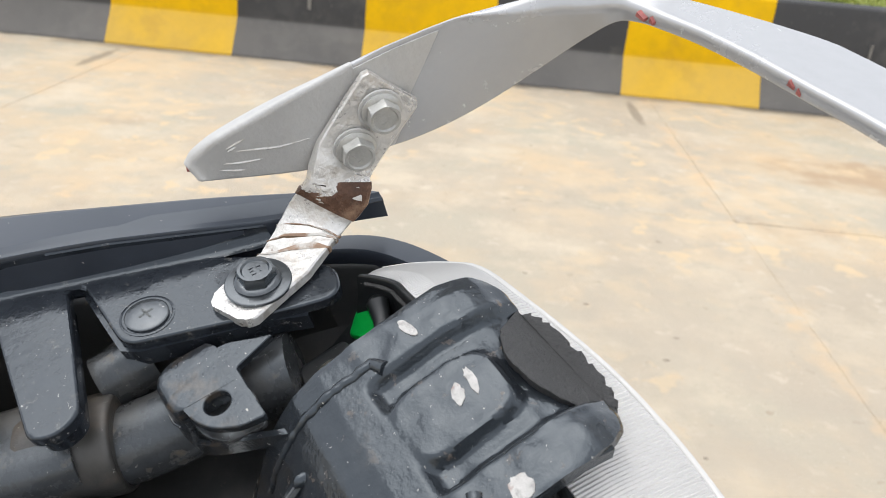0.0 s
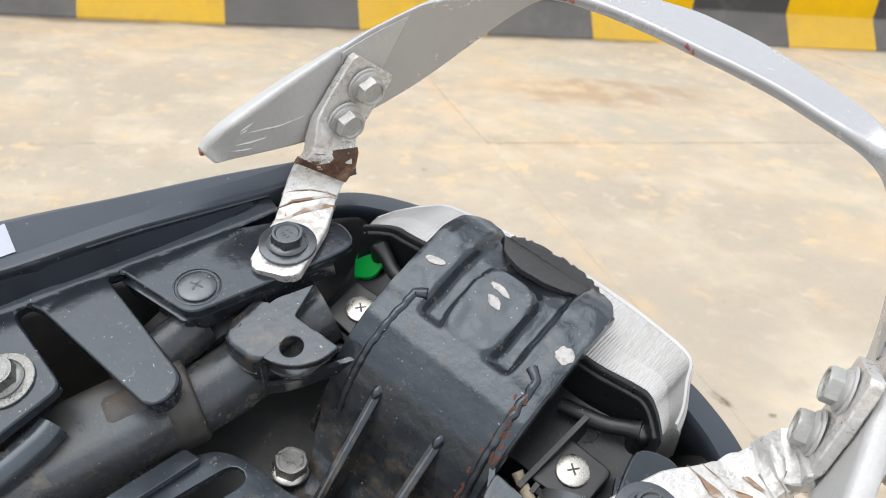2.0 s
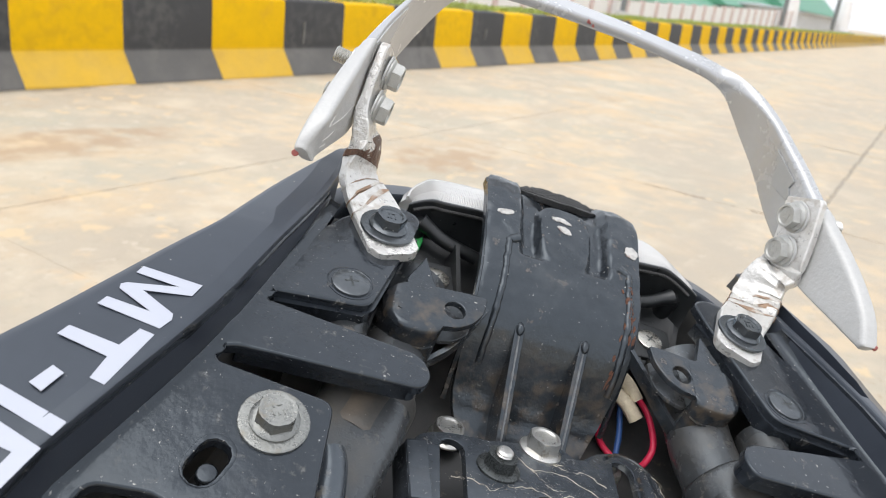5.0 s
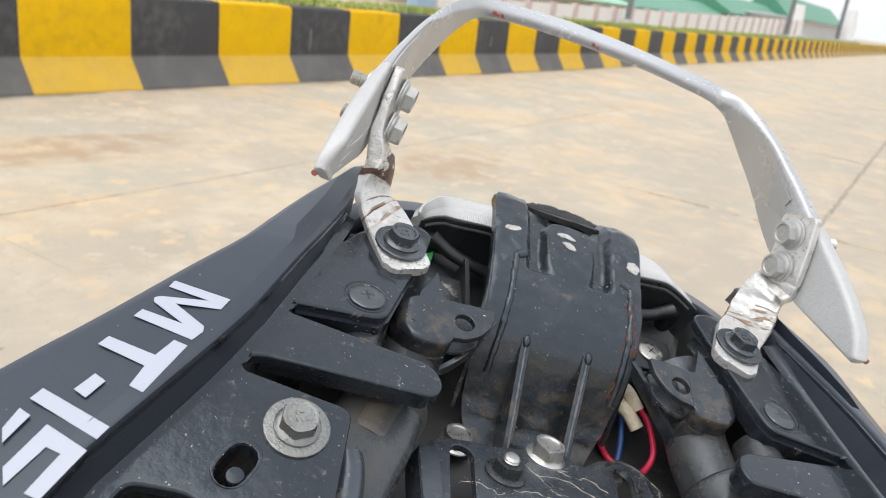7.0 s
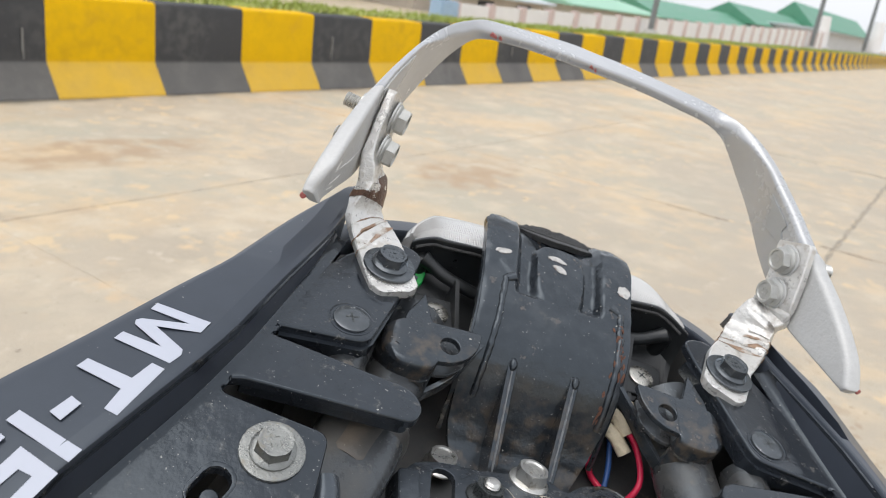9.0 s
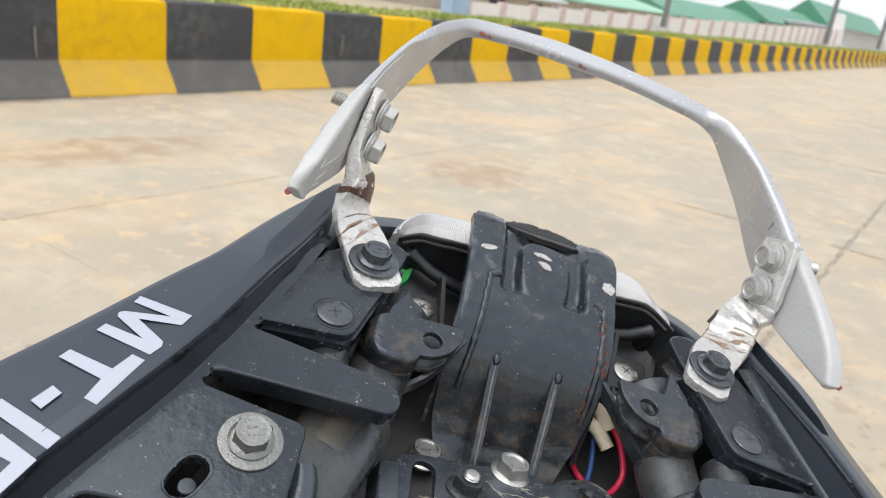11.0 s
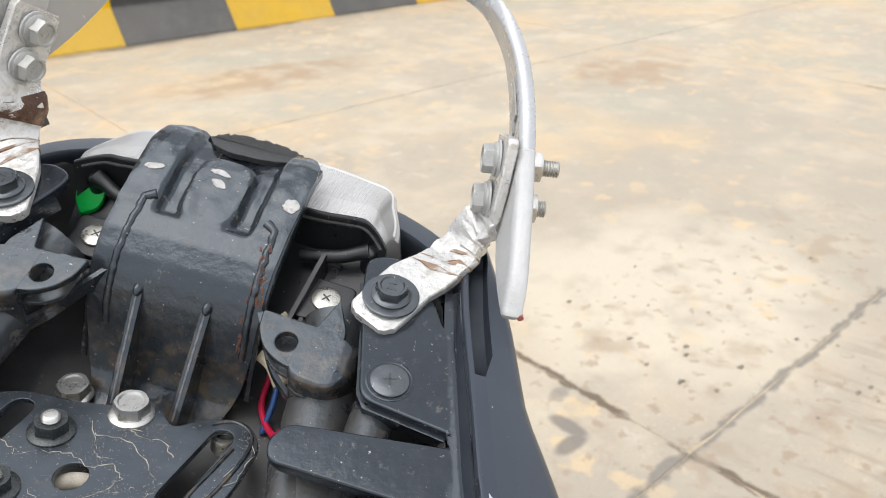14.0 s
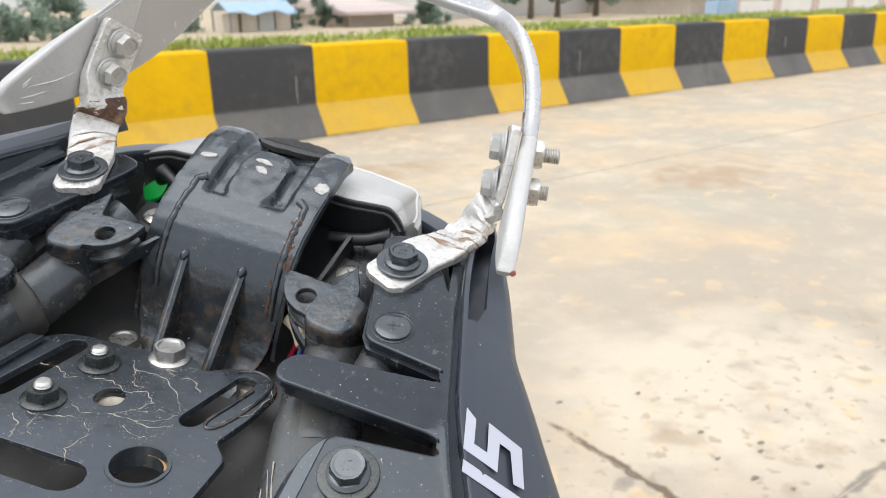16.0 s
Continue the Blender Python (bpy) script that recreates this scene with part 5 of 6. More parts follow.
# white paint dabs
for cx, cy, w, h, a in ((-34.5, 33, 9, 3.6, 0.25), (32.8, 31, 8, 7, 0.5), (-4.5, 39, 11, 3.0, -0.1), (-3.0, 33, 8, 4.0, -0.3)):
    g = random.Random(int(cx * 10))
    bm = bm_new()
    n = 18
    c = Vector((cx, cy))
    top = []
    for k in range(n):
        t = 2 * math.pi * k / n
        u, v = w / 2 * math.cos(t) * g.uniform(0.8, 1.1), h / 2 * math.sin(t) * g.uniform(0.75, 1.15)
        x, y = cx + u * math.cos(a) - v * math.sin(a), cy + u * math.sin(a) + v * math.cos(a)
        top.append((x, y, catch_height(x, y) + 0.45))
    vs = [bm.verts.new(Vector(p) * MM) for p in top]
    ctr = bm.verts.new(Vector((cx, cy, catch_height(cx, cy) + 0.6)) * MM)
    lo = [bm.verts.new((Vector(p) - Vector((0, 0, 1))) * MM) for p in top]
    for i in range(n):
        j = (i + 1) % n
        bm.faces.new((vs[i], vs[j], ctr))
        bm.faces.new((lo[i], lo[j], vs[j], vs[i]))
    part("paint_dab", bm, M_PAINTMARK, catch, "rough white paint dab")

# rust flecks beside the weld
g = random.Random(14)
for k in range(44):
    cy = g.uniform(-30, 8)
    cx = 31.2 + g.gauss(0, 1.5)
    w, h, a = g.uniform(0.35, 1.1), g.uniform(0.6, 2.4), g.uniform(-0.6, 0.6)
    bm = bm_new()
    ring = []
    for i in range(9):
        t = 2 * math.pi * i / 9
        u, v = w * math.cos(t) * g.uniform(0.6, 1.2), h * math.sin(t) * g.uniform(0.6, 1.2)
        x, y = cx + u * math.cos(a) - v * math.sin(a), cy + u * math.sin(a) + v * math.cos(a)
        ring.append(Vector((x, y, catch_height(x, y) + max(0.0, 1.25 - abs(x - 31.2) * 0.55))))
    add_loft(bm, [[p + Vector((0, 0, -0.4)) for p in ring], [p + Vector((0, 0, 0.22)) for p in ring]])
    part("rust_fleck", bm, M_FLECK, catch)

# rubber pad at the rear
g = random.Random(8)
flap = []
for p in smooth_path([(-25, 69, 0), (-20, 73, 0), (-8, 75, 0), (6, 75.5, 0), (17, 75, 0), (23, 73, 0), (24.5, 65, 0), (15, 58, 0), (4, 53, 0), (-7, 53, 0), (-17, 58, 0)], 7):
    ragged = 1.15 if p.y > 70 else 0.3
    flap.append((p.x + g.uniform(-ragged, ragged), p.y + g.uniform(-ragged, ragged)))
bm = bm_new()
add_plate(bm, flap, lambda x, y: -0.8 - 0.55 * (y - 52) - 0.004 * (x + 2) ** 2 + 1.6 * max(0.0, (y - 69) / 6) + 0.5 * noise.noise((x * 0.2, y * 0.2, 3.0)), 3.6, bevel=0.4)
part("rubber_pad", bm, M_RUBBER, catch, "torn black rubber pad glued to the bracket")

# ---- front plate with nuts ----
def fp_z(x, y):
    return -42.0 - 0.42 * (y + 67.0)


out = rounded([(-64, -92), (-58, -75), (-44, -70), (-26, -69), (-12, -66), (8, -60), (16, -69), (25, -60), (42, -53), (54, -63), (53, -88), (49, -106), (58, -114), (62, -200), (-58, -200), (-64, -134)], [6, 9, 9, 4, 6, 6, 6, 6, 10, 11, 6, 3, 3, 2, 2, 10])
holes = [circle(-5.5, -102.5, 6.2), circle(31.5, -131, 10.5, 28), slot(32, -99, 37.6, -66.5, 4.8), slot(12, -147, -40, -150, 7.5), slot(-46.5, -118, -43.5, -80, 5.2)]
bm = bm_new()
add_plate(bm, out, fp_z, 4.0, holes=holes, bevel=0.7)
fplate = part("latch_plate", bm, M_STEEL, bike, "black steel latch plate with slots, holes and nuts", 18)
PN = Vector((0, 0.42, 1)).normalized()
bm = bm_new()
q = axes_to(PN)
at = Vector((31.5, -131, fp_z(0, -131)))
add_loft(bm, [[at + q @ Vector((r * math.cos(2 * math.pi * k / 28), r * math.sin(2 * math.pi * k / 28), h)) for k in range(28)] for r, h in ((12.6, -0.3), (12.2, 0.6), (10.8, 0.7), (10.2, -9))], caps=False)
part("hole_collar", bm, M_STEEL, fplate)
# raised welt round the slot's outer side, with a bolt below
bm = bm_new()
loop = smooth_path([(30.5, -61, 0), (38, -56.5, 0), (46.5, -59, 0), (50.5, -67, 0), (49.5, -80, 0), (46, -95, 0), (41.5, -101, 0), (38.6, -97, 0), (41.5, -83, 0), (44.2, -70, 0)], 4)
add_tube(bm, [(p.x, p.y, fp_z(p.x, p.y) + 0.1) for p in loop], 0.9, 8)
part("welt", bm, M_CATCH, fplate)
bm = bm_new()
add_lathe(bm, (36.2, -63, -54), PN, [(6.0, -3), (6.0, 3), (5.5, 4), (3.4, 4), (3.2, 1)], 20)
part("socket_bolt", bm, M_ZINC, fplate, "bright socket head bolt")
bolt(fplate, (-2.2, -67.3, fp_z(0, -67.3)), PN, 7.6, 6.0, 0, 0, M_ZINC, M_ZINC, 9.4, 0.3)
for x, y in ((-24.8, -86.3), (-26.3, -116.4)):
    bm = bm_new()
    p = Vector((x, y, fp_z(x, y)))
    add_lathe(bm, p, PN, [(9.2, 0), (9.2, 0.9), (7.4, 1.8), (5, 2)], 24)
    add_hex(bm, p + PN * 1.4, PN, 7.0, 5.4, 0.15)
    nut = part("nut", bm, M_NUT, fplate, "black flange nut")
    bm = bm_new()
    prof = []
    k = 6.0
    while k < 9.4:
        prof += [(3.7, k), (3.2, k + 0.6)]
        k += 1.2
    add_lathe(bm, p, PN, prof + [(2.4, k)], 14)
    part("stud", bm, M_ZINC, nut, "bright threaded stud")
bm = bm_new()
add_tube(bm, smooth_path([(-13, -104, -37), (-6, -101.5, -34.5), (2, -100, -36)], 4), 3.4, 8)
part("rag", bm, M_MUD, fplate, "cream rag under a hole")
bm = bm_new()
ang = [0.4 + 1.5 * k / 10 for k in range(11)]
add_loft(bm, [[(31.5 + r * math.cos(a), -131 + r * math.sin(a), fp_z(0, -131 + r * math.sin(a)) + h) for r, h in ((10.0, -2.5), (8.4, -3.5), (8.4, -7), (10.0, -7))] for a in ang])
part("foam_edge", bm, M_TAN, fplate, "tan foam inside the large hole")
# cracked mud lines drawn as thin ridges
for seed, pts in ((1, [(-22, -96), (-12, -93), (-2, -97), (6, -92), (12, -98), (8, -106), (2, -112), (-8, -116), (-18, -112)]), (2, [(-10, -82), (2, -80), (12, -84), (22, -92), (26, -100), (20, -108), (8, -112)]),
                  (3, [(0, -74), (8, -77), (18, -76), (26, -84)]), (4, [(-2, -120), (4, -126), (2, -136), (8, -142)]), (5, [(44, -96), (52, -84), (54, -70), (47, -60)]),
                  (6, [(-34, -122), (-24, -126), (-14, -122), (-4, -118)]), (7, [(-22, -122), (-18, -132), (-12, -138)]), (8, [(12, -116), (22, -118), (28, -114)]), (9, [(-14, -76), (-6, -86), (-2, -92), (4, -90)]), (11, [(-46, -98), (-38, -96), (-30, -100), (-22, -96)]), (12, [(-10, -72), (0, -76), (10, -74)]), (13, [(2, -112), (10, -110), (20, -112), (30, -106)]), (14, [(8, -106), (14, -104), (20, -98)]), (15, [(-30, -128), (-22, -134), (-20, -141)]), (10, [(47, -84), (51, -70), (46, -60)])):
    g = random.Random(seed)
    path = []
    for (ax, ay), (bx, by) in zip(pts, pts[1:]):
        for k in range(5):
            t = k / 5
            x, y = ax + (bx - ax) * t + g.uniform(-0.8, 0.8), ay + (by - ay) * t + g.uniform(-0.8, 0.8)
            path.append((x, y, fp_z(x, y) + (0.5 if seed in (5, 10) else 0.1)))
    bm = bm_new()
    add_tube(bm, path, [g.choice((0.02, 0.08, 0.14, 0.22)) for _ in path], 5)
    part("mud_line", bm, M_MUD, fplate, "thin line of dried mud")
    bm = bm_new()
    for x, y, z in path:
        for _ in range(5):
            cx, cy, r = x + g.gauss(0, 1.8), y + g.gauss(0, 1.8), g.uniform(0.08, 0.24)
            cz = fp_z(cx, cy)
            vs = [bm.verts.new(Vector((cx + r * math.cos(2.1 * k), cy + r * math.sin(2.1 * k), cz + 0.02)) * MM) for k in range(3)]
            tip = bm.verts.new(Vector((cx, cy, cz + r * 0.7)) * MM)
            for k in range(3):
                bm.faces.new((vs[k], vs[(k + 1) % 3], tip))
    part("mud_crumbs", bm, M_MUD, fplate)["kind"] = "stuff"
# folded tab at its side
bm = bm_new()
add_plate(bm, rounded([(-64.5, -84.5), (-56, -83), (-56, -116), (-64.5, -116.5)], 1.2), lambda x, y: fp_z(x, y) + 4.2 + 0.12 * (x + 60), 3.0, bevel=0.7)
add_loft(bm, [[(-64.6, y, fp_z(0, y) + 3.0), (-62.5, y, fp_z(0, y) + 3.0), (-62.5, y, fp_z(0, y) - 9), (-66.5, y, fp_z(0, y) - 9)] for y in (-86, -100, -115)])
part("folded_tab", bm, M_STEEL, fplate)
bolt(bike, (-38.6, -58.5, -62), (0, 0.3, 1), 7.4, 5.5, 0, 0, M_ZINC, M_ZINC, 8.4, 0.4)

# ---- frame tubes with seat hooks ----
for s in (-1, 1):
    bm = bm_new()
    path = smooth_path([(s * 66.5, -3, -31), (s * 70, -14, -32), (s * 73, -30, -33), (s * 74.5, -52, -33), (s * 80, -76, -33), (s * 89, -104, -32), (s * 98, -135, -30)], 4)
    add_tube(bm, path, 14.6, 24, up=(0, 0, 1))
    tube = part("frame_tube", bm, M_DUSTY, bike, "dusty dark frame tube")
    # squarish channel that the tube runs into
    bm = bm_new()
    path = smooth_path([(s * 84, -80, -30), (s * 87, -92, -29), (s * 92, -108, -28.5), (s * 99, -132, -28), (s * 112, -175, -26), (s * 136, -255, -22)], 4)
    rings = []
    for i, q in enumerate(path):
        t, sd, u = frame_along(path, i)
        ring = []
        for k in range(28):
            a = 2 * math.pi * k / 28
            c, w = math.cos(a), math.sin(a)
            ring.append(q + sd * (18.5 * math.copysign(abs(c) ** 0.55, c)) + u * (16.5 * math.copysign(abs(w) ** 0.55, w)))
        rings.append(ring)
    add_loft(bm, rings)
    part("channel", bm, M_DUSTY, tube, "dusty black square channel")
    bm = bm_new()
    path = smooth_path([(s * 79, -67, -32), (s * 81.5, -74, -31.5), (s * 86, -88, -30.6), (s * 89.5, -98, -30)], 4)
    add_tube(bm, path, [17.2, 18.4] + [18.8] * (len(path) - 3) + [18.2], 28)
    part("boot", bm, M_BOOT if s < 0 else M_DUSTY, tube, "brown dusty boot round the tube" if s < 0 else "dusty black boot round the tube")
    g = random.Random(60 + s)
    for k in range(6 if s > 0 else 0):
        x0 = 82 + g.uniform(-8, 8)
        bm = bm_new()
        streak = [(s * (x0 + j * 3.2 + g.uniform(-0.5, 0.5)), -104 - j * 7 - 4 * k, 0) for j in range(5)]
        add_tube(bm, [(x, y, -12.3 - 0.02 * (y + 130)) for x, y, _ in streak], [g.uniform(0.1, 0.5) for _ in streak], 5)
        part("mud_streak", bm, M_MUD, tube)
    bm = bm_new()
    out = rounded([(39.5, -19.5), (50, -20.5), (63.8, -21), (69, -5), (76.6, -20), (77, -31), (75, -38), (70, -41), (61, -43), (57, -42), (53, -41.2), (46, -37), (41, -29)], [2, 3, 1.2, 0.8, 3, 3, 3, 3, 2, 2.5, 5, 5, 3])
    add_plate(bm, [(s * x, y) for x, y in out], lambda x, y: -9.5, 3.0, holes=[[(s * x, y) for x, y in circle(54.4, -31.8, 4.6)]], bevel=0.7)
    hk = part("seat_hook", bm, M_CATCH, bike, "black pressed hook bracket with a round hole")
    # the flat rolls over into a folded skirt that sits on the tube
    rings = []
    for x in (59.2, 60, 61.5, 63.5, 66, 70, 74, 77, 78.5, 80, 81.5, 83, 84.3, 85.2, 85.8, 86.3):
        yf = lerp_table([(59.2, -44.0), (60, -45.2), (61.5, -46.4), (65, -47.6), (74, -48.2), (78, -47), (82, -43), (84.5, -39), (86.5, -34.5)], x)[0]
        drop = 9 - math.sqrt(max(0.0, 81 - max(0.0, x - 77) ** 2)) + 8 * max(0.0, x - 85)
        z0, zb = -9.36 - drop, -31.0
        rear = -23.5 if x < 76 else -23.5 - 0.5 * (x - 76)
        prof = [(rear + (yf + 3.2 - rear) * k / 4, z0) for k in range(5)]
        prof += [(yf + 3.2 - 3.2 * math.sin(a), z0 - 3.2 + 3.2 * math.cos(a)) for a in (0.3, 0.6, 0.9, 1.2, 1.5)]
        prof += [(yf - 0.3 - 2.2 * f * f, z0 - 3.2 + (zb - z0 + 3.2) * f) for f in (0.3, 0.6, 0.85, 1.0)]
        under = [(y + (1.8 if i > 7 else 0.0), z - (2.0 if i < 8 else 0.0)) for i, (y, z) in enumerate(prof)]
        rings.append([(s * x, y, z) for y, z in prof + under[::-1]])
    bm = bm_new()
    add_loft(bm, rings)
    body = part("fold", bm, M_CATCH, hk, "", 40)
    bm = bm_new()
    add_tube(bm, [(s * 60.5, -46.6, -19), (s * 64, -48.3, -19.6), (s * 70, -49, -20), (s * 76, -48.6, -19.6)], 0.5, 6)
    part("seam", bm, M_CATCH, body)
    # dark drop-shaped plug in the fold, coloured like a shaded hole, with a turned rim
    bm = bm_new()
    drop = [(s * (79.2 + 3.0 * math.cos(a) * (1 - 0.3 * math.sin(a))), -40.6 - 0.2 * math.cos(a), -13.6 + 4.6 * math.sin(a)) for a in [2 * math.pi * k / 18 for k in range(18)]]
    tilt = Matrix.Translation((s * 79.2, -40.6, -13.6)) @ Matrix.Rotation(radians(38) * s, 4, "Z") @ Matrix.Rotation(radians(-34), 4, "X") @ Matrix.Translation((s * -79.2, 40.6, 13.6))
    drop = [tilt @ Vector(p) for p in drop]
    push = (tilt.to_3x3() @ Vector((0, -1, 0))).normalized()
    add_loft(bm, [[p - push * 3 for p in drop], [p + push * 0.2 for p in drop]])
    part("notch", bm, M_RUBBER, body)
    bm = bm_new()
    add_tube(bm, [p + push * 0.15 for p in drop[1:15]], 0.75, 6)
    part("notch_rim", bm, M_CATCH, body)
    bm = bm_new()
    add_plate(bm, [(s * x, y) for x, y in rounded([(43, -21), (60, -20), (60, -43), (52, -41), (45, -35)], 3)], lambda x, y: -19, 2.0, bevel=0.4)
    part("under_tab", bm, M_DUSTY, hk)
    bm = bm_new()
    lever = smooth_path([(s * 34, -14, -20), (s * 40, -24, -21), (s * 45, -33, -22), (s * 52, -41, -26), (s * 60, -46, -31)], 4)
    add_loft(bm, [[(p.x - 0.8 * s, p.y, p.z + 1.8), (p.x + 1.2 * s, p.y + 1, p.z + 1.8), (p.x + 1.2 * s, p.y + 1, p.z - 5), (p.x - 0.8 * s, p.y, p.z - 5)] for p in lever])
    part("catch_lever", bm, M_CATCH, hk)
    # curled dusty clip under the tongue
    bm = bm_new()
    rings = []
    for i in range(10):
        a = math.pi * (1.15 - i / 9)
        rings.append([(s * (98 + 10 * math.cos(a)), y, -20 + 11 * math.sin(a) + k) for y, k in ((-66, 0), (-46, 0), (-46, -1.8), (-66, -1.8))])
    add_loft(bm, rings)
    part("clip", bm, M_DUSTY, tube)

# ---- tail light ----
# outline of the lens: inner edge and outer crest as seen from above
def lens_in(x):
    u = abs(x + 1) / 80
    return 46 + 1.2 * math.sin(x * 0.12) - 12 * max(0, u - 0.8) ** 1.5 * 12


LENS_OUT = [(-79, 44), (-77, 55), (-71, 68), (-63, 78), (-45, 82), (-20, 85.5), (5, 87.5), (30, 87), (50, 85), (67, 81), (72, 68), (77, 55), (79, 44)]
bm = bm_new()
rings = []
N = 360
path = smooth_path([(x, y, 0) for x, y in LENS_OUT], 30)
for i in range(N + 1):
    p = path[min(len(path) - 1, i * (len(path) - 1) // N)]
    xi = p.x * 0.98
    yi = min(lens_in(xi), p.y - 0.5)
    rdg = 0.6 if i % 2 else 0.0
    zi, zo = -16.5, -16.5 - 15 * min(1, (p.y - yi) / 36)
    pts = []
    for f in (0.0, 0.3, 0.65, 0.93):
        pts.append((xi + (p.x - xi) * f, yi + (p.y - yi) * f, zi + (zo - zi) * f ** 1.4 + (rdg if f else 0.2)))
    out_d = Vector((p.x, p.y - 20)).normalized()
    pts += [(p.x, p.y, zo - 1.4), (p.x + out_d.x * 2.5, p.y + out_d.y * 2.5, zo - 5), (p.x + out_d.x * 5, p.y + out_d.y * 5, zo - 26), (p.x, p.y, zo - 44), (xi * 0.96, yi - 1, -62), (xi * 0.98, yi - 0.8, -20)]
    rings.append(pts)
add_loft(bm, rings)
lens = part("tail_light_lens", bm, M_LENS, bike, "milky ribbed clear tail light lens", 6, False)
bead = []
for p in path[::8]:
    yi = min(lens_in(p.x * 0.98), p.y - 0.5)
    bead.append((p.x * 0.995, p.y - 0.6, -16.5 - 15 * min(1, (p.y - yi) / 36) - 0.6))
bm = bm_new()
add_tube(bm, bead, 1.5, 8)
part("lens_bead", bm, M_LENS, lens)
# housing: a black dish before the lens, with a rim, a boss on an arm and a web
for s in (-1, 1):
    bm = bm_new()
    rings = []
    for i in range(33):
        x = 12 + 66.8 * i / 32
        yr = lens_in(s * x) - 0.4
        rings.append([(s * x, yr, -16.0), (s * x, yr - 1.4, -15.6), (s * x, yr - 2.6, -16.4), (s * x, yr - 4, -24), (s * x, yr - 8, -36), (s * x, min(14, yr - 14), -44), (s * x, 2, -47), (s * x, 2, -70), (s * x, yr, -70)])
    add_loft(bm, rings)
    hs = part("light_housing", bm, M_PLASTIC, bike, "black dished tail light housing")
    bm = bm_new()
    add_tube(bm, [(s * x, lens_in(s * x) - 4.2, -18.6) for x in [14 + 62 * k / 40 for k in range(41)]], 0.9, 8)
    part("gasket", bm, M_RUBBER, hs)
    bm = bm_new()
    add_tube(bm, smooth_path([(s * 70, 35, -25), (s * 64, 33, -26.5), (s * 56, 30, -28.5), (s * 38, 27, -31)], 4), [4.6, 4.4, 4.0, 3.7, 3.5, 3.4, 3.4, 3.4, 3.4, 3.4, 3.4, 3.4, 3.4], 14)
    arm = part("arm", bm, M_PLASTIC, hs)
    bm = bm_new()
    add_lathe(bm, (s * 70.5, 35.5, -44), (0, 0, 1), [(5.0, 0), (4.8, 16), (4.2, 19), (2.4, 20.6)], 18)
    part("boss", bm, M_PLASTIC, hs)
    bm = bm_new()
    add_loft(bm, [[(s * (49 - 5 * t), 27 - 38 * t, -25 - 7 * t), (s * (51.2 - 5 * t), 27 - 38 * t, -25 - 7 * t), (s * (52 - 5 * t), 27 - 38 * t, -47), (s * (48.2 - 5 * t), 27 - 38 * t, -47)] for t in (0, 0.5, 1)])
    part("web", bm, M_PLASTIC, hs)
    if s > 0:
        word = bpy.data.curves.new("raised_word", "FONT")
        word.body, word.size, word.extrude, word.align_x = "INDIA", 0.0050, 0.0004, "CENTER"
        flat = new("raised_word", word)
        dg = bpy.context.evaluated_depsgraph_get()
        letters = bpy.data.meshes.new_from_object(flat.evaluated_get(dg))
        bpy.data.objects.remove(flat)
        letters.materials.append(M_PLASTIC)
        ob = new("raised_word", letters)
        ob.parent = hs
        ob.matrix_local = Matrix.Translation((0.0565, 0.0275, -0.0385)) @ Matrix.Rotation(radians(35), 4, "X") @ Matrix.Rotation(radians(82), 4, "Z")
    # clip nut and screw
    bm = bm_new()
    add_plate(bm, [(s * x, y) for x, y in rounded([(46, -5), (69, -3), (70, 18), (47, 19)], 3)], lambda x, y: -33.5, 3.5, bevel=0.8)
    cl = part("clip_nut", bm, M_PLASTIC, hs)
    for dy, dz in ((0, 0), (-1.6, -4.2)):
        bm = bm_new()
        add_loft(bm, [[(s * x, -7.5 + dy, -36 + dz), (s * x, -5 + dy, -35 + dz), (s * x, -5 + dy, -37.5 + dz), (s * x, -7.5 + dy, -38.5 + dz)] for x in (49, 67)])
        part("clip_bar", bm, M_PLASTIC, cl)
    for x in (50, 66):
        bm = bm_new()
        add_loft(bm, [[(s * (x - 1), y, -34), (s * (x + 1), y, -34), (s * (x + 1), y, -46), (s * (x - 1), y, -46)] for y in (-9, -4)])
        part("clip_side", bm, M_PLASTIC, cl)
    pan_screw(cl, (s * 57.5, 8.2, -33.4), 7.0, M_SHINE, (0, 0.1, 1), 0.9)
    bm = bm_new()
    add_tube(bm, smooth_path([(s * 41, -6, -34), (s * 47, -9, -36), (s * 54, -12, -37), (s * 60, -14, -40)], 4), 2.4, 8)
    part("cable", bm, M_CREAM if s > 0 else M_DUSTY, hs)
    # tail cowl round the light
    bm = bm_new()
    arc = smooth_path([(124, 26, -30), (120, 41, -33), (111, 54.5, -35), (97, 64.5, -36), (78, 72.5, -37), (66, 76, -39)], 5)
    rings = []
    for i, p in enumerate(arc):
        t, sd, u = frame_along(arc, i)
        inn = Vector((-p.x * 0.55, -p.y - 10, 0)).normalized()
        rings.append([(s * p.x, p.y, p.z), (s * (p.x - 1), p.y - 0.5, p.z + 1.5), (s * (p.x + inn.x * 13), p.y + inn.y * 13, p.z + 6), (s * (p.x + inn.x * 16), p.y + inn.y * 16, p.z + 3), (s * (p.x + inn.x * 16), p.y + inn.y * 16, -62), (s * (p.x - 6), p.y - 4, -80), (s * (p.x + 3), p.y + 2, p.z - 20)])
    add_loft(bm, rings)
    part("tail_cowl", bm, M_PANEL, bike, "satin black tail cowl beside the light")

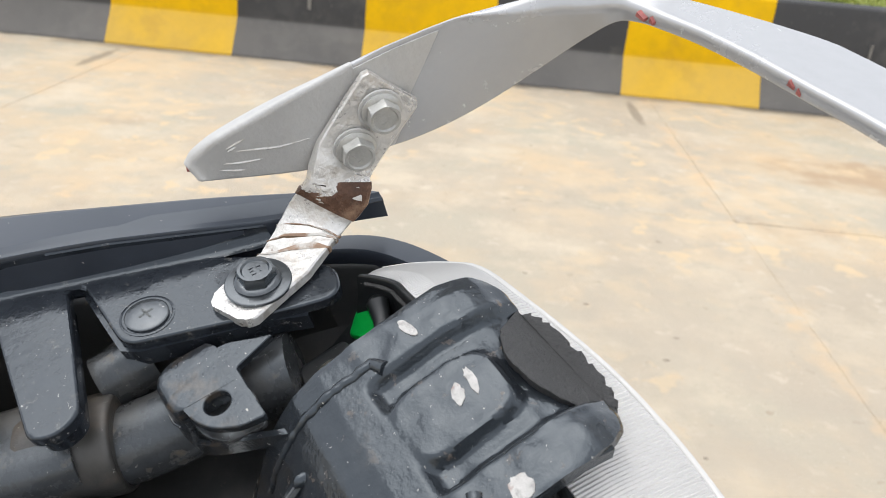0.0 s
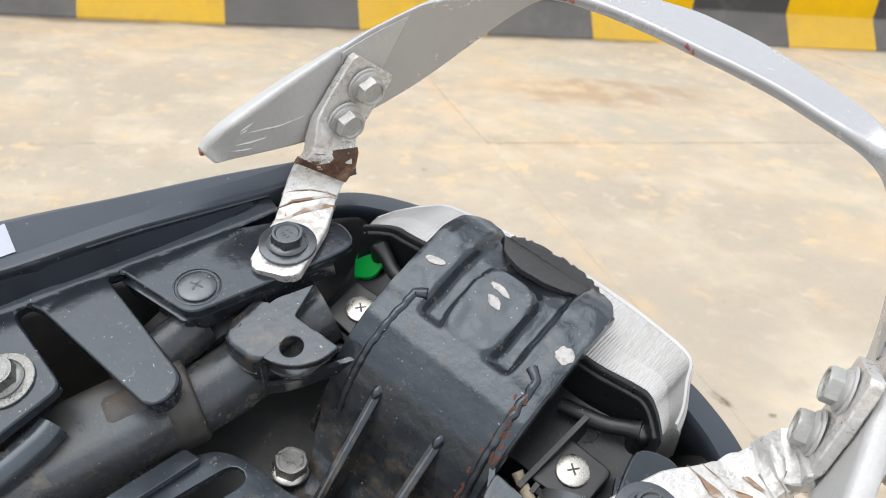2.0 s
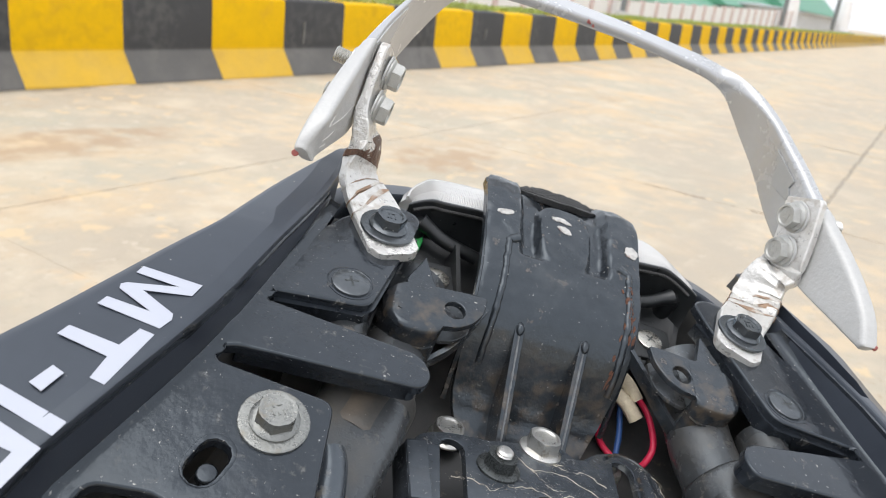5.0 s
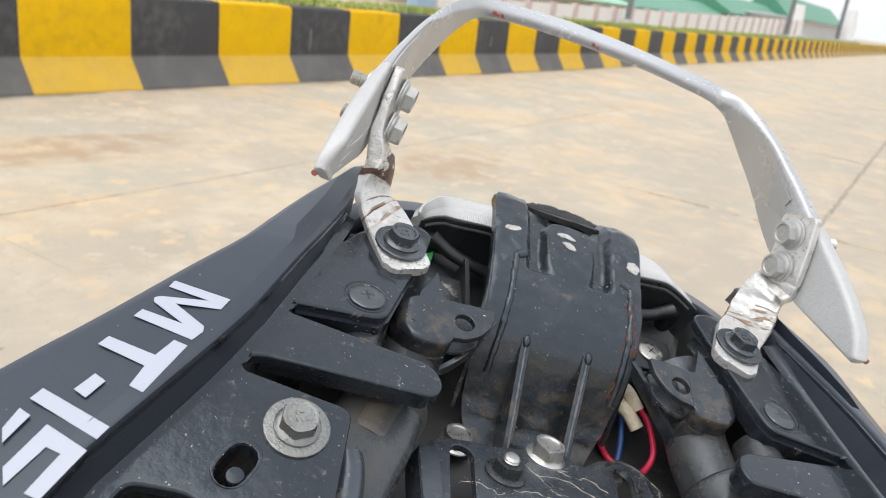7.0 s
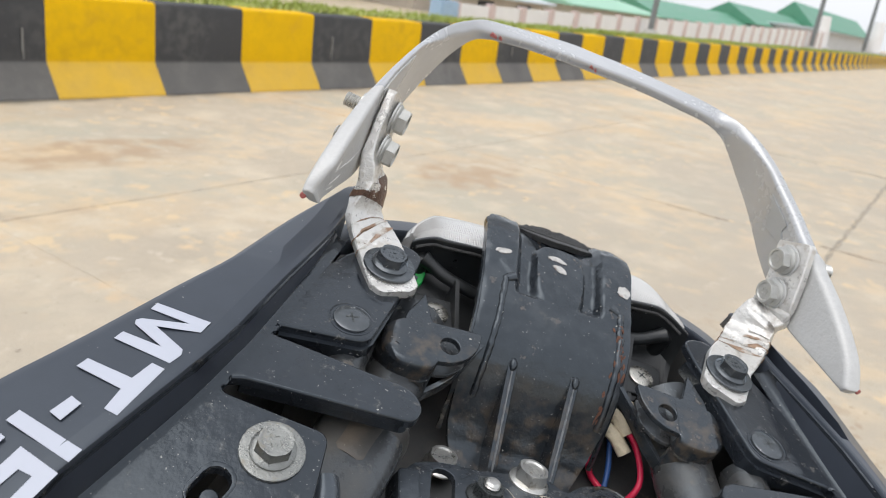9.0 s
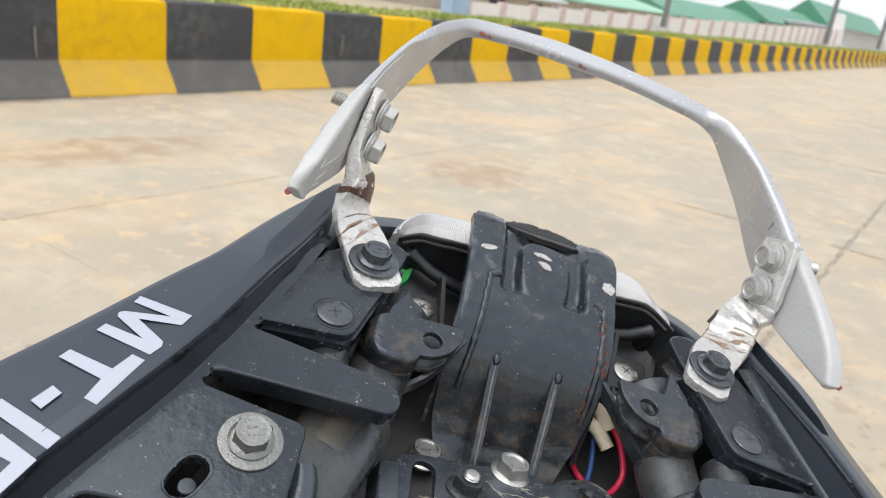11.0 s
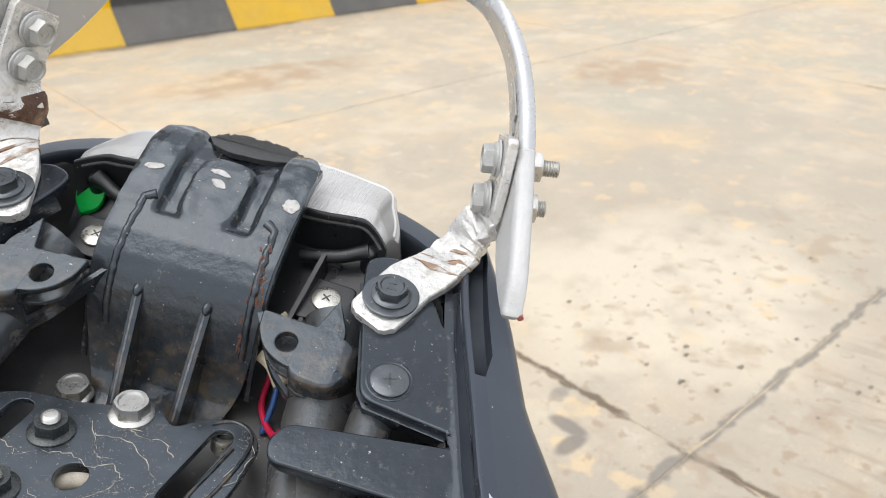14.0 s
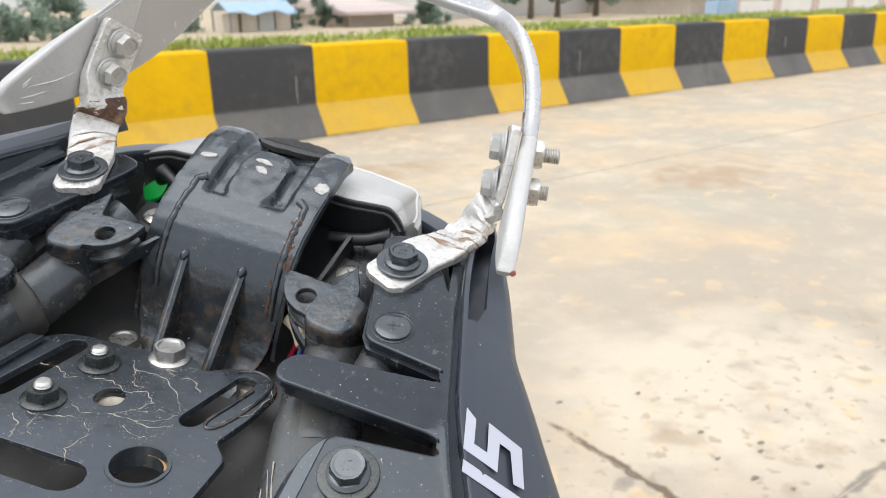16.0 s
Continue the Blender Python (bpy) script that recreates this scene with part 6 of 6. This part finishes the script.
# green plug
bm = bm_new()
pl = rounded([(-75, 21), (-66.5, 25.5), (-65.5, 33), (-70.5, 37), (-74.5, 34.5), (-79.5, 36.5), (-81, 29)], [1.5, 4, 4, 4, 1.5, 4, 4])
add_plate(bm, pl, lambda x, y: -33.0 + 0.6 * (y - 30.7), 2.2, bevel=0.6)
part("green_tag", bm, M_GREEN, bike, "bright green plastic tag")

# under-tray and closing shell
bm = bm_new()
rings = []
for y in (-330, -200, -120, -60, 0, 45, 60):
    w = lerp_table([(-330, 200), (-150, 164), (-50, 124), (20, 108), (60, 76)], y)[0]
    z = -74 if y > -60 else -66
    rings.append([(-w, y, z + 4), (-w * 0.5, y, z), (w * 0.5, y, z), (w, y, z + 4), (w, y, z - 6), (-w, y, z - 6)])
add_loft(bm, rings)
part("under_tray", bm, M_TRAY, bike, "dirty black under-tray")
# dusty brown box wall seen between plates
bm = bm_new()
add_loft(bm, [[(-112, -44, -14), (-84, -26, -20), (-84, -26, -66), (-112, -44, -66)], [(-116, -62, -22), (-92, -66, -26), (-92, -66, -66), (-116, -62, -66)]])
part("inner_box", bm, M_TRAY, bike)

# wiring on the right
bm = bm_new()
add_tube(bm, smooth_path([(42, -14, -58), (40.5, -28, -64), (43, -40, -65), (54, -52, -60), (60, -46, -50), (59, -30, -47), (55, -14, -50)], 6), 1.6, 8)
part("red_wire", bm, M_REDWIRE, bike, "crimson wire loop")
bm = bm_new()
add_tube(bm, smooth_path([(46, -22, -50), (48, -36, -58), (47, -50, -66)], 6), 1.5, 8)
part("blue_wire", bm, M_BLUEWIRE, bike)
for a, b in (((38, -16, -38), (50, -26, -42)), ((38, -24, -42), (51, -34, -46))):
    bm = bm_new()
    add_tube(bm, smooth_path([a, ((a[0] + b[0]) / 2, (a[1] + b[1]) / 2 + 2, (a[2] + b[2]) / 2 + 1), b], 4), 3.6, 8)
    part("taped_joint", bm, M_CREAM, bike, "cream tape on the wiring")

# ---- what carries the tail: the rear wheel and the side stand ----
AX = Vector((0.59712, -0.77497, -0.20702)).normalized()
BACK = Vector((0.845, 0.535, 0)).normalized()
BACK = (BACK - AX * BACK.dot(AX)).normalized()
UPW = AX.cross(BACK).normalized()
R_TYRE = 0.30
MID = Vector((0.08823, 0.23007, 0.88385))
hub = MID - BACK * 0.20
hub = hub - UPW * ((hub.z - R_TYRE * UPW.z) / UPW.z)
WHEEL = Matrix((AX, BACK, UPW)).transposed().to_4x4()
WHEEL.translation = hub
wheel_at = BIKE.inverted() @ WHEEL


def wheel_rings(prof, seg=40):
    return [[wheel_at @ Vector((x, r * math.cos(2 * math.pi * k / seg), r * math.sin(2 * math.pi * k / seg))) * 1000 for x, r in prof] for k in range(seg)]


bm = bm_new()
rg = wheel_rings([(-0.06, 0.24), (-0.068, 0.265), (-0.045, 0.290), (0, 0.300), (0.045, 0.290), (0.068, 0.265), (0.06, 0.24), (0, 0.232)])
add_loft(bm, rg + rg[:1], caps=False)
wheel = part("rear_wheel", bm, M_RUBBER, bike, "black rear tyre resting on the concrete")
bm = bm_new()
rg = wheel_rings([(-0.055, 0.245), (-0.05, 0.215), (0.05, 0.215), (0.055, 0.245), (0, 0.225)])
add_loft(bm, rg + rg[:1], caps=False)
for k in range(5):
    a = 2 * math.pi * k / 5
    c, s_ = math.cos(a), math.sin(a)
    add_tube(bm, [wheel_at @ Vector((0, 0.02 * c, 0.02 * s_)) * 1000, wheel_at @ Vector((0, 0.225 * c, 0.225 * s_)) * 1000], [18, 12], 8)
part("rim", bm, M_STEEL, wheel)
bm = bm_new()
for sx in (-1, 1):
    add_tube(bm, [wheel_at @ Vector((sx * 0.09, 0, 0)) * 1000, wheel_at @ Vector((sx * 0.09, -0.22, 0.05)) * 1000, wheel_at @ Vector((sx * 0.07, -0.46, 0.12)) * 1000], [18, 22, 26], 10)
add_tube(bm, [wheel_at @ Vector((-0.1, 0, 0)) * 1000, wheel_at @ Vector((0.1, 0, 0)) * 1000], 9, 10)
part("swingarm", bm, M_STEEL, bike)
bm = bm_new()
for sx in (-1, 1):
    add_tube(bm, [Vector((sx * 84, -260, -30)), Vector((sx * 80, -380, -60)), wheel_at @ Vector((sx * 0.07, -0.46, 0.12)) * 1000], [15, 16, 20], 10)
part("subframe", bm, M_STEEL, bike)
bm = bm_new()
foot = Vector((hub.x, hub.y, 0)) - BACK * 0.50 + Vector((AX.x, AX.y, 0)) * 0.26
top = wheel_at @ Vector((0.08, -0.44, 0.10))
ft = BIKE.inverted() @ Vector((foot.x, foot.y, 0.008))
add_tube(bm, [top * 1000, ft * 1000], [11, 9], 10)
part("side_stand", bm, M_STEEL, bike)

# ---- concrete slabs of the road, last ----
road = root("road", Matrix(), "sandy pale concrete road of large cast slabs", "road", kind="structure")
SX, SY, X0, Y0 = 3.1, 2.36, 1.11, 0.48
rs = random.Random(11)


def slab_mesh(seed):
    g = random.Random(seed)
    bm = bm_new()
    gap = 0.0006
    out = []
    w, d = SX / 2 - gap, SY / 2 - gap
    n = 44
    for (ax, ay), (bx, by) in (((-w, -d), (w, -d)), ((w, -d), (w, d)), ((w, d), (-w, d)), ((-w, d), (-w, -d))):
        for k in range(n):
            t = k / n
            chip = -abs(g.gauss(0, 0.0012)) - (0.007 if g.random() < 0.08 else 0)
            nx, ny = (by - ay), -(bx - ax)
            l = math.hypot(nx, ny)
            out.append((ax + (bx - ax) * t + nx / l * chip, ay + (by - ay) * t + ny / l * chip))
    top = [bm.verts.new((x * 0.9999, y * 0.9999, 0.0)) for x, y in out]
    bot = [bm.verts.new((x, y, -0.02)) for x, y in out]
    bm.faces.new(top)
    for i in range(len(out)):
        j = (i + 1) % len(out)
        bm.faces.new((bot[i], bot[j], top[j], top[i]))
    return finish("slab", bm, M_CONC, 20)


meshes = [slab_mesh(s) for s in range(4)]
for i in range(-4, 30):
    for j in range(-4, 2):
        cx, cy = X0 + SX * (i + 0.5), Y0 + SY * (j + 0.5)
        ob = new("slab", meshes[rs.randrange(4)])
        ob.location = (cx, cy, rs.uniform(-0.001, 0.001))
        ob.parent = road


def ragged_strip(name, pts, width, material, label, seed, gaps=0.0, step=0.03):
    """A thin uneven strip lying on the slabs along a line."""
    g = random.Random(seed)
    bm = bm_new()
    z = 0.0022
    row = []
    for (ax, ay), (bx, by) in zip(pts, pts[1:]):
        n = max(2, int(math.hypot(bx - ax, by - ay) / step))
        nx, ny = (by - ay), -(bx - ax)
        l = math.hypot(nx, ny)
        nx, ny = nx / l, ny / l
        for k in range(n):
            t = k / n
            x, y = ax + (bx - ax) * t, ay + (by - ay) * t
            w = width * (0.35 + 0.9 * abs(noise.noise((x * 6 + seed, y * 6, seed)))) * g.uniform(0.7, 1.3)
            o = width * 0.4 * noise.noise((x * 3, y * 3, seed + 9.0))
            hole = gaps and noise.noise((x * 2.3 + 5, y * 2.3, seed * 1.7)) < gaps - 0.5
            row.append((x + nx * o, y + ny * o, nx, ny, w * (0.02 if hole else 1)))
    for (x0, y0, nx, ny, w0), (x1, y1, mx, my, w1) in zip(row, row[1:]):
        if w0 < width * 0.05 and w1 < width * 0.05:
            continue
        q = [(x0 - nx * w0 / 2, y0 - ny * w0 / 2), (x0 + nx * w0 / 2, y0 + ny * w0 / 2), (x1 + mx * w1 / 2, y1 + my * w1 / 2), (x1 - mx * w1 / 2, y1 - my * w1 / 2)]
        bm.faces.new([bm.verts.new((x, y, z)) for x, y in q])
    ob = part(name, bm, material, road, label)
    ob["kind"] = "stuff"
    return ob


ragged_strip("kerb_dirt", [(-4, 4.80), (12, 4.80)], 0.045, M_TAR, "dirt at the kerb's foot", 8, 0.52, 0.05)
gs = random.Random(77)
for i, (x, y) in enumerate([(1.55, 0.34), (1.45, 0.24), (1.48, 0.21), (1.98, 0.4), (1.87, 0.39), (1.86, 0.37), (1.86, 0.25), (1.57, 0.18), (1.45, 0.16), (1.59, 0.33), (1.4, 0.67), (1.3, 0.71), (1.33, 0.55), (1.52, 0.42), (1.39, 1.01), (1.68, 1.01), (0.66, 1.4), (0.65, 1.78), (0.47, 2.04), (0.77, 2.56), (2.73, 3.9), (3.45, 1.93), (1.431, 0.69), (1.526, 0.86), (1.496, 0.943), (1.617, 0.642), (1.054, 0.986), (1.609, 0.736), (1.655, 0.529), (1.94, 4.66), (1.36, 0.8), (1.3, 0.62), (1.75, 0.7), (1.85, 0.8), (1.2, 1.1), (1.45, 0.56), (1.7, 0.45), (1.9, 0.35), (1.4, 0.36), (1.55, 0.3), (1.95, 0.62), (2.1, 0.7), (2.3, 0.5), (2.2, 1.2), (0.3, 2.2), (0.7, 1.9)]):
    bm = bm_new()
    n = 12
    r = gs.uniform(0.004, 0.011)
    ring = [bm.verts.new((x + r * gs.uniform(0.7, 1.3) * math.cos(2 * math.pi * k / n), y + 0.6 * r * gs.uniform(0.5, 1.4) * math.sin(2 * math.pi * k / n), 0.0012)) for k in range(n)]
    c = bm.verts.new((x, y, 0.0012 + r * 0.3))
    for k in range(n):
        bm.faces.new((ring[k], ring[(k + 1) % n], c))
    part("dirt_clod", bm, M_TAR, road)
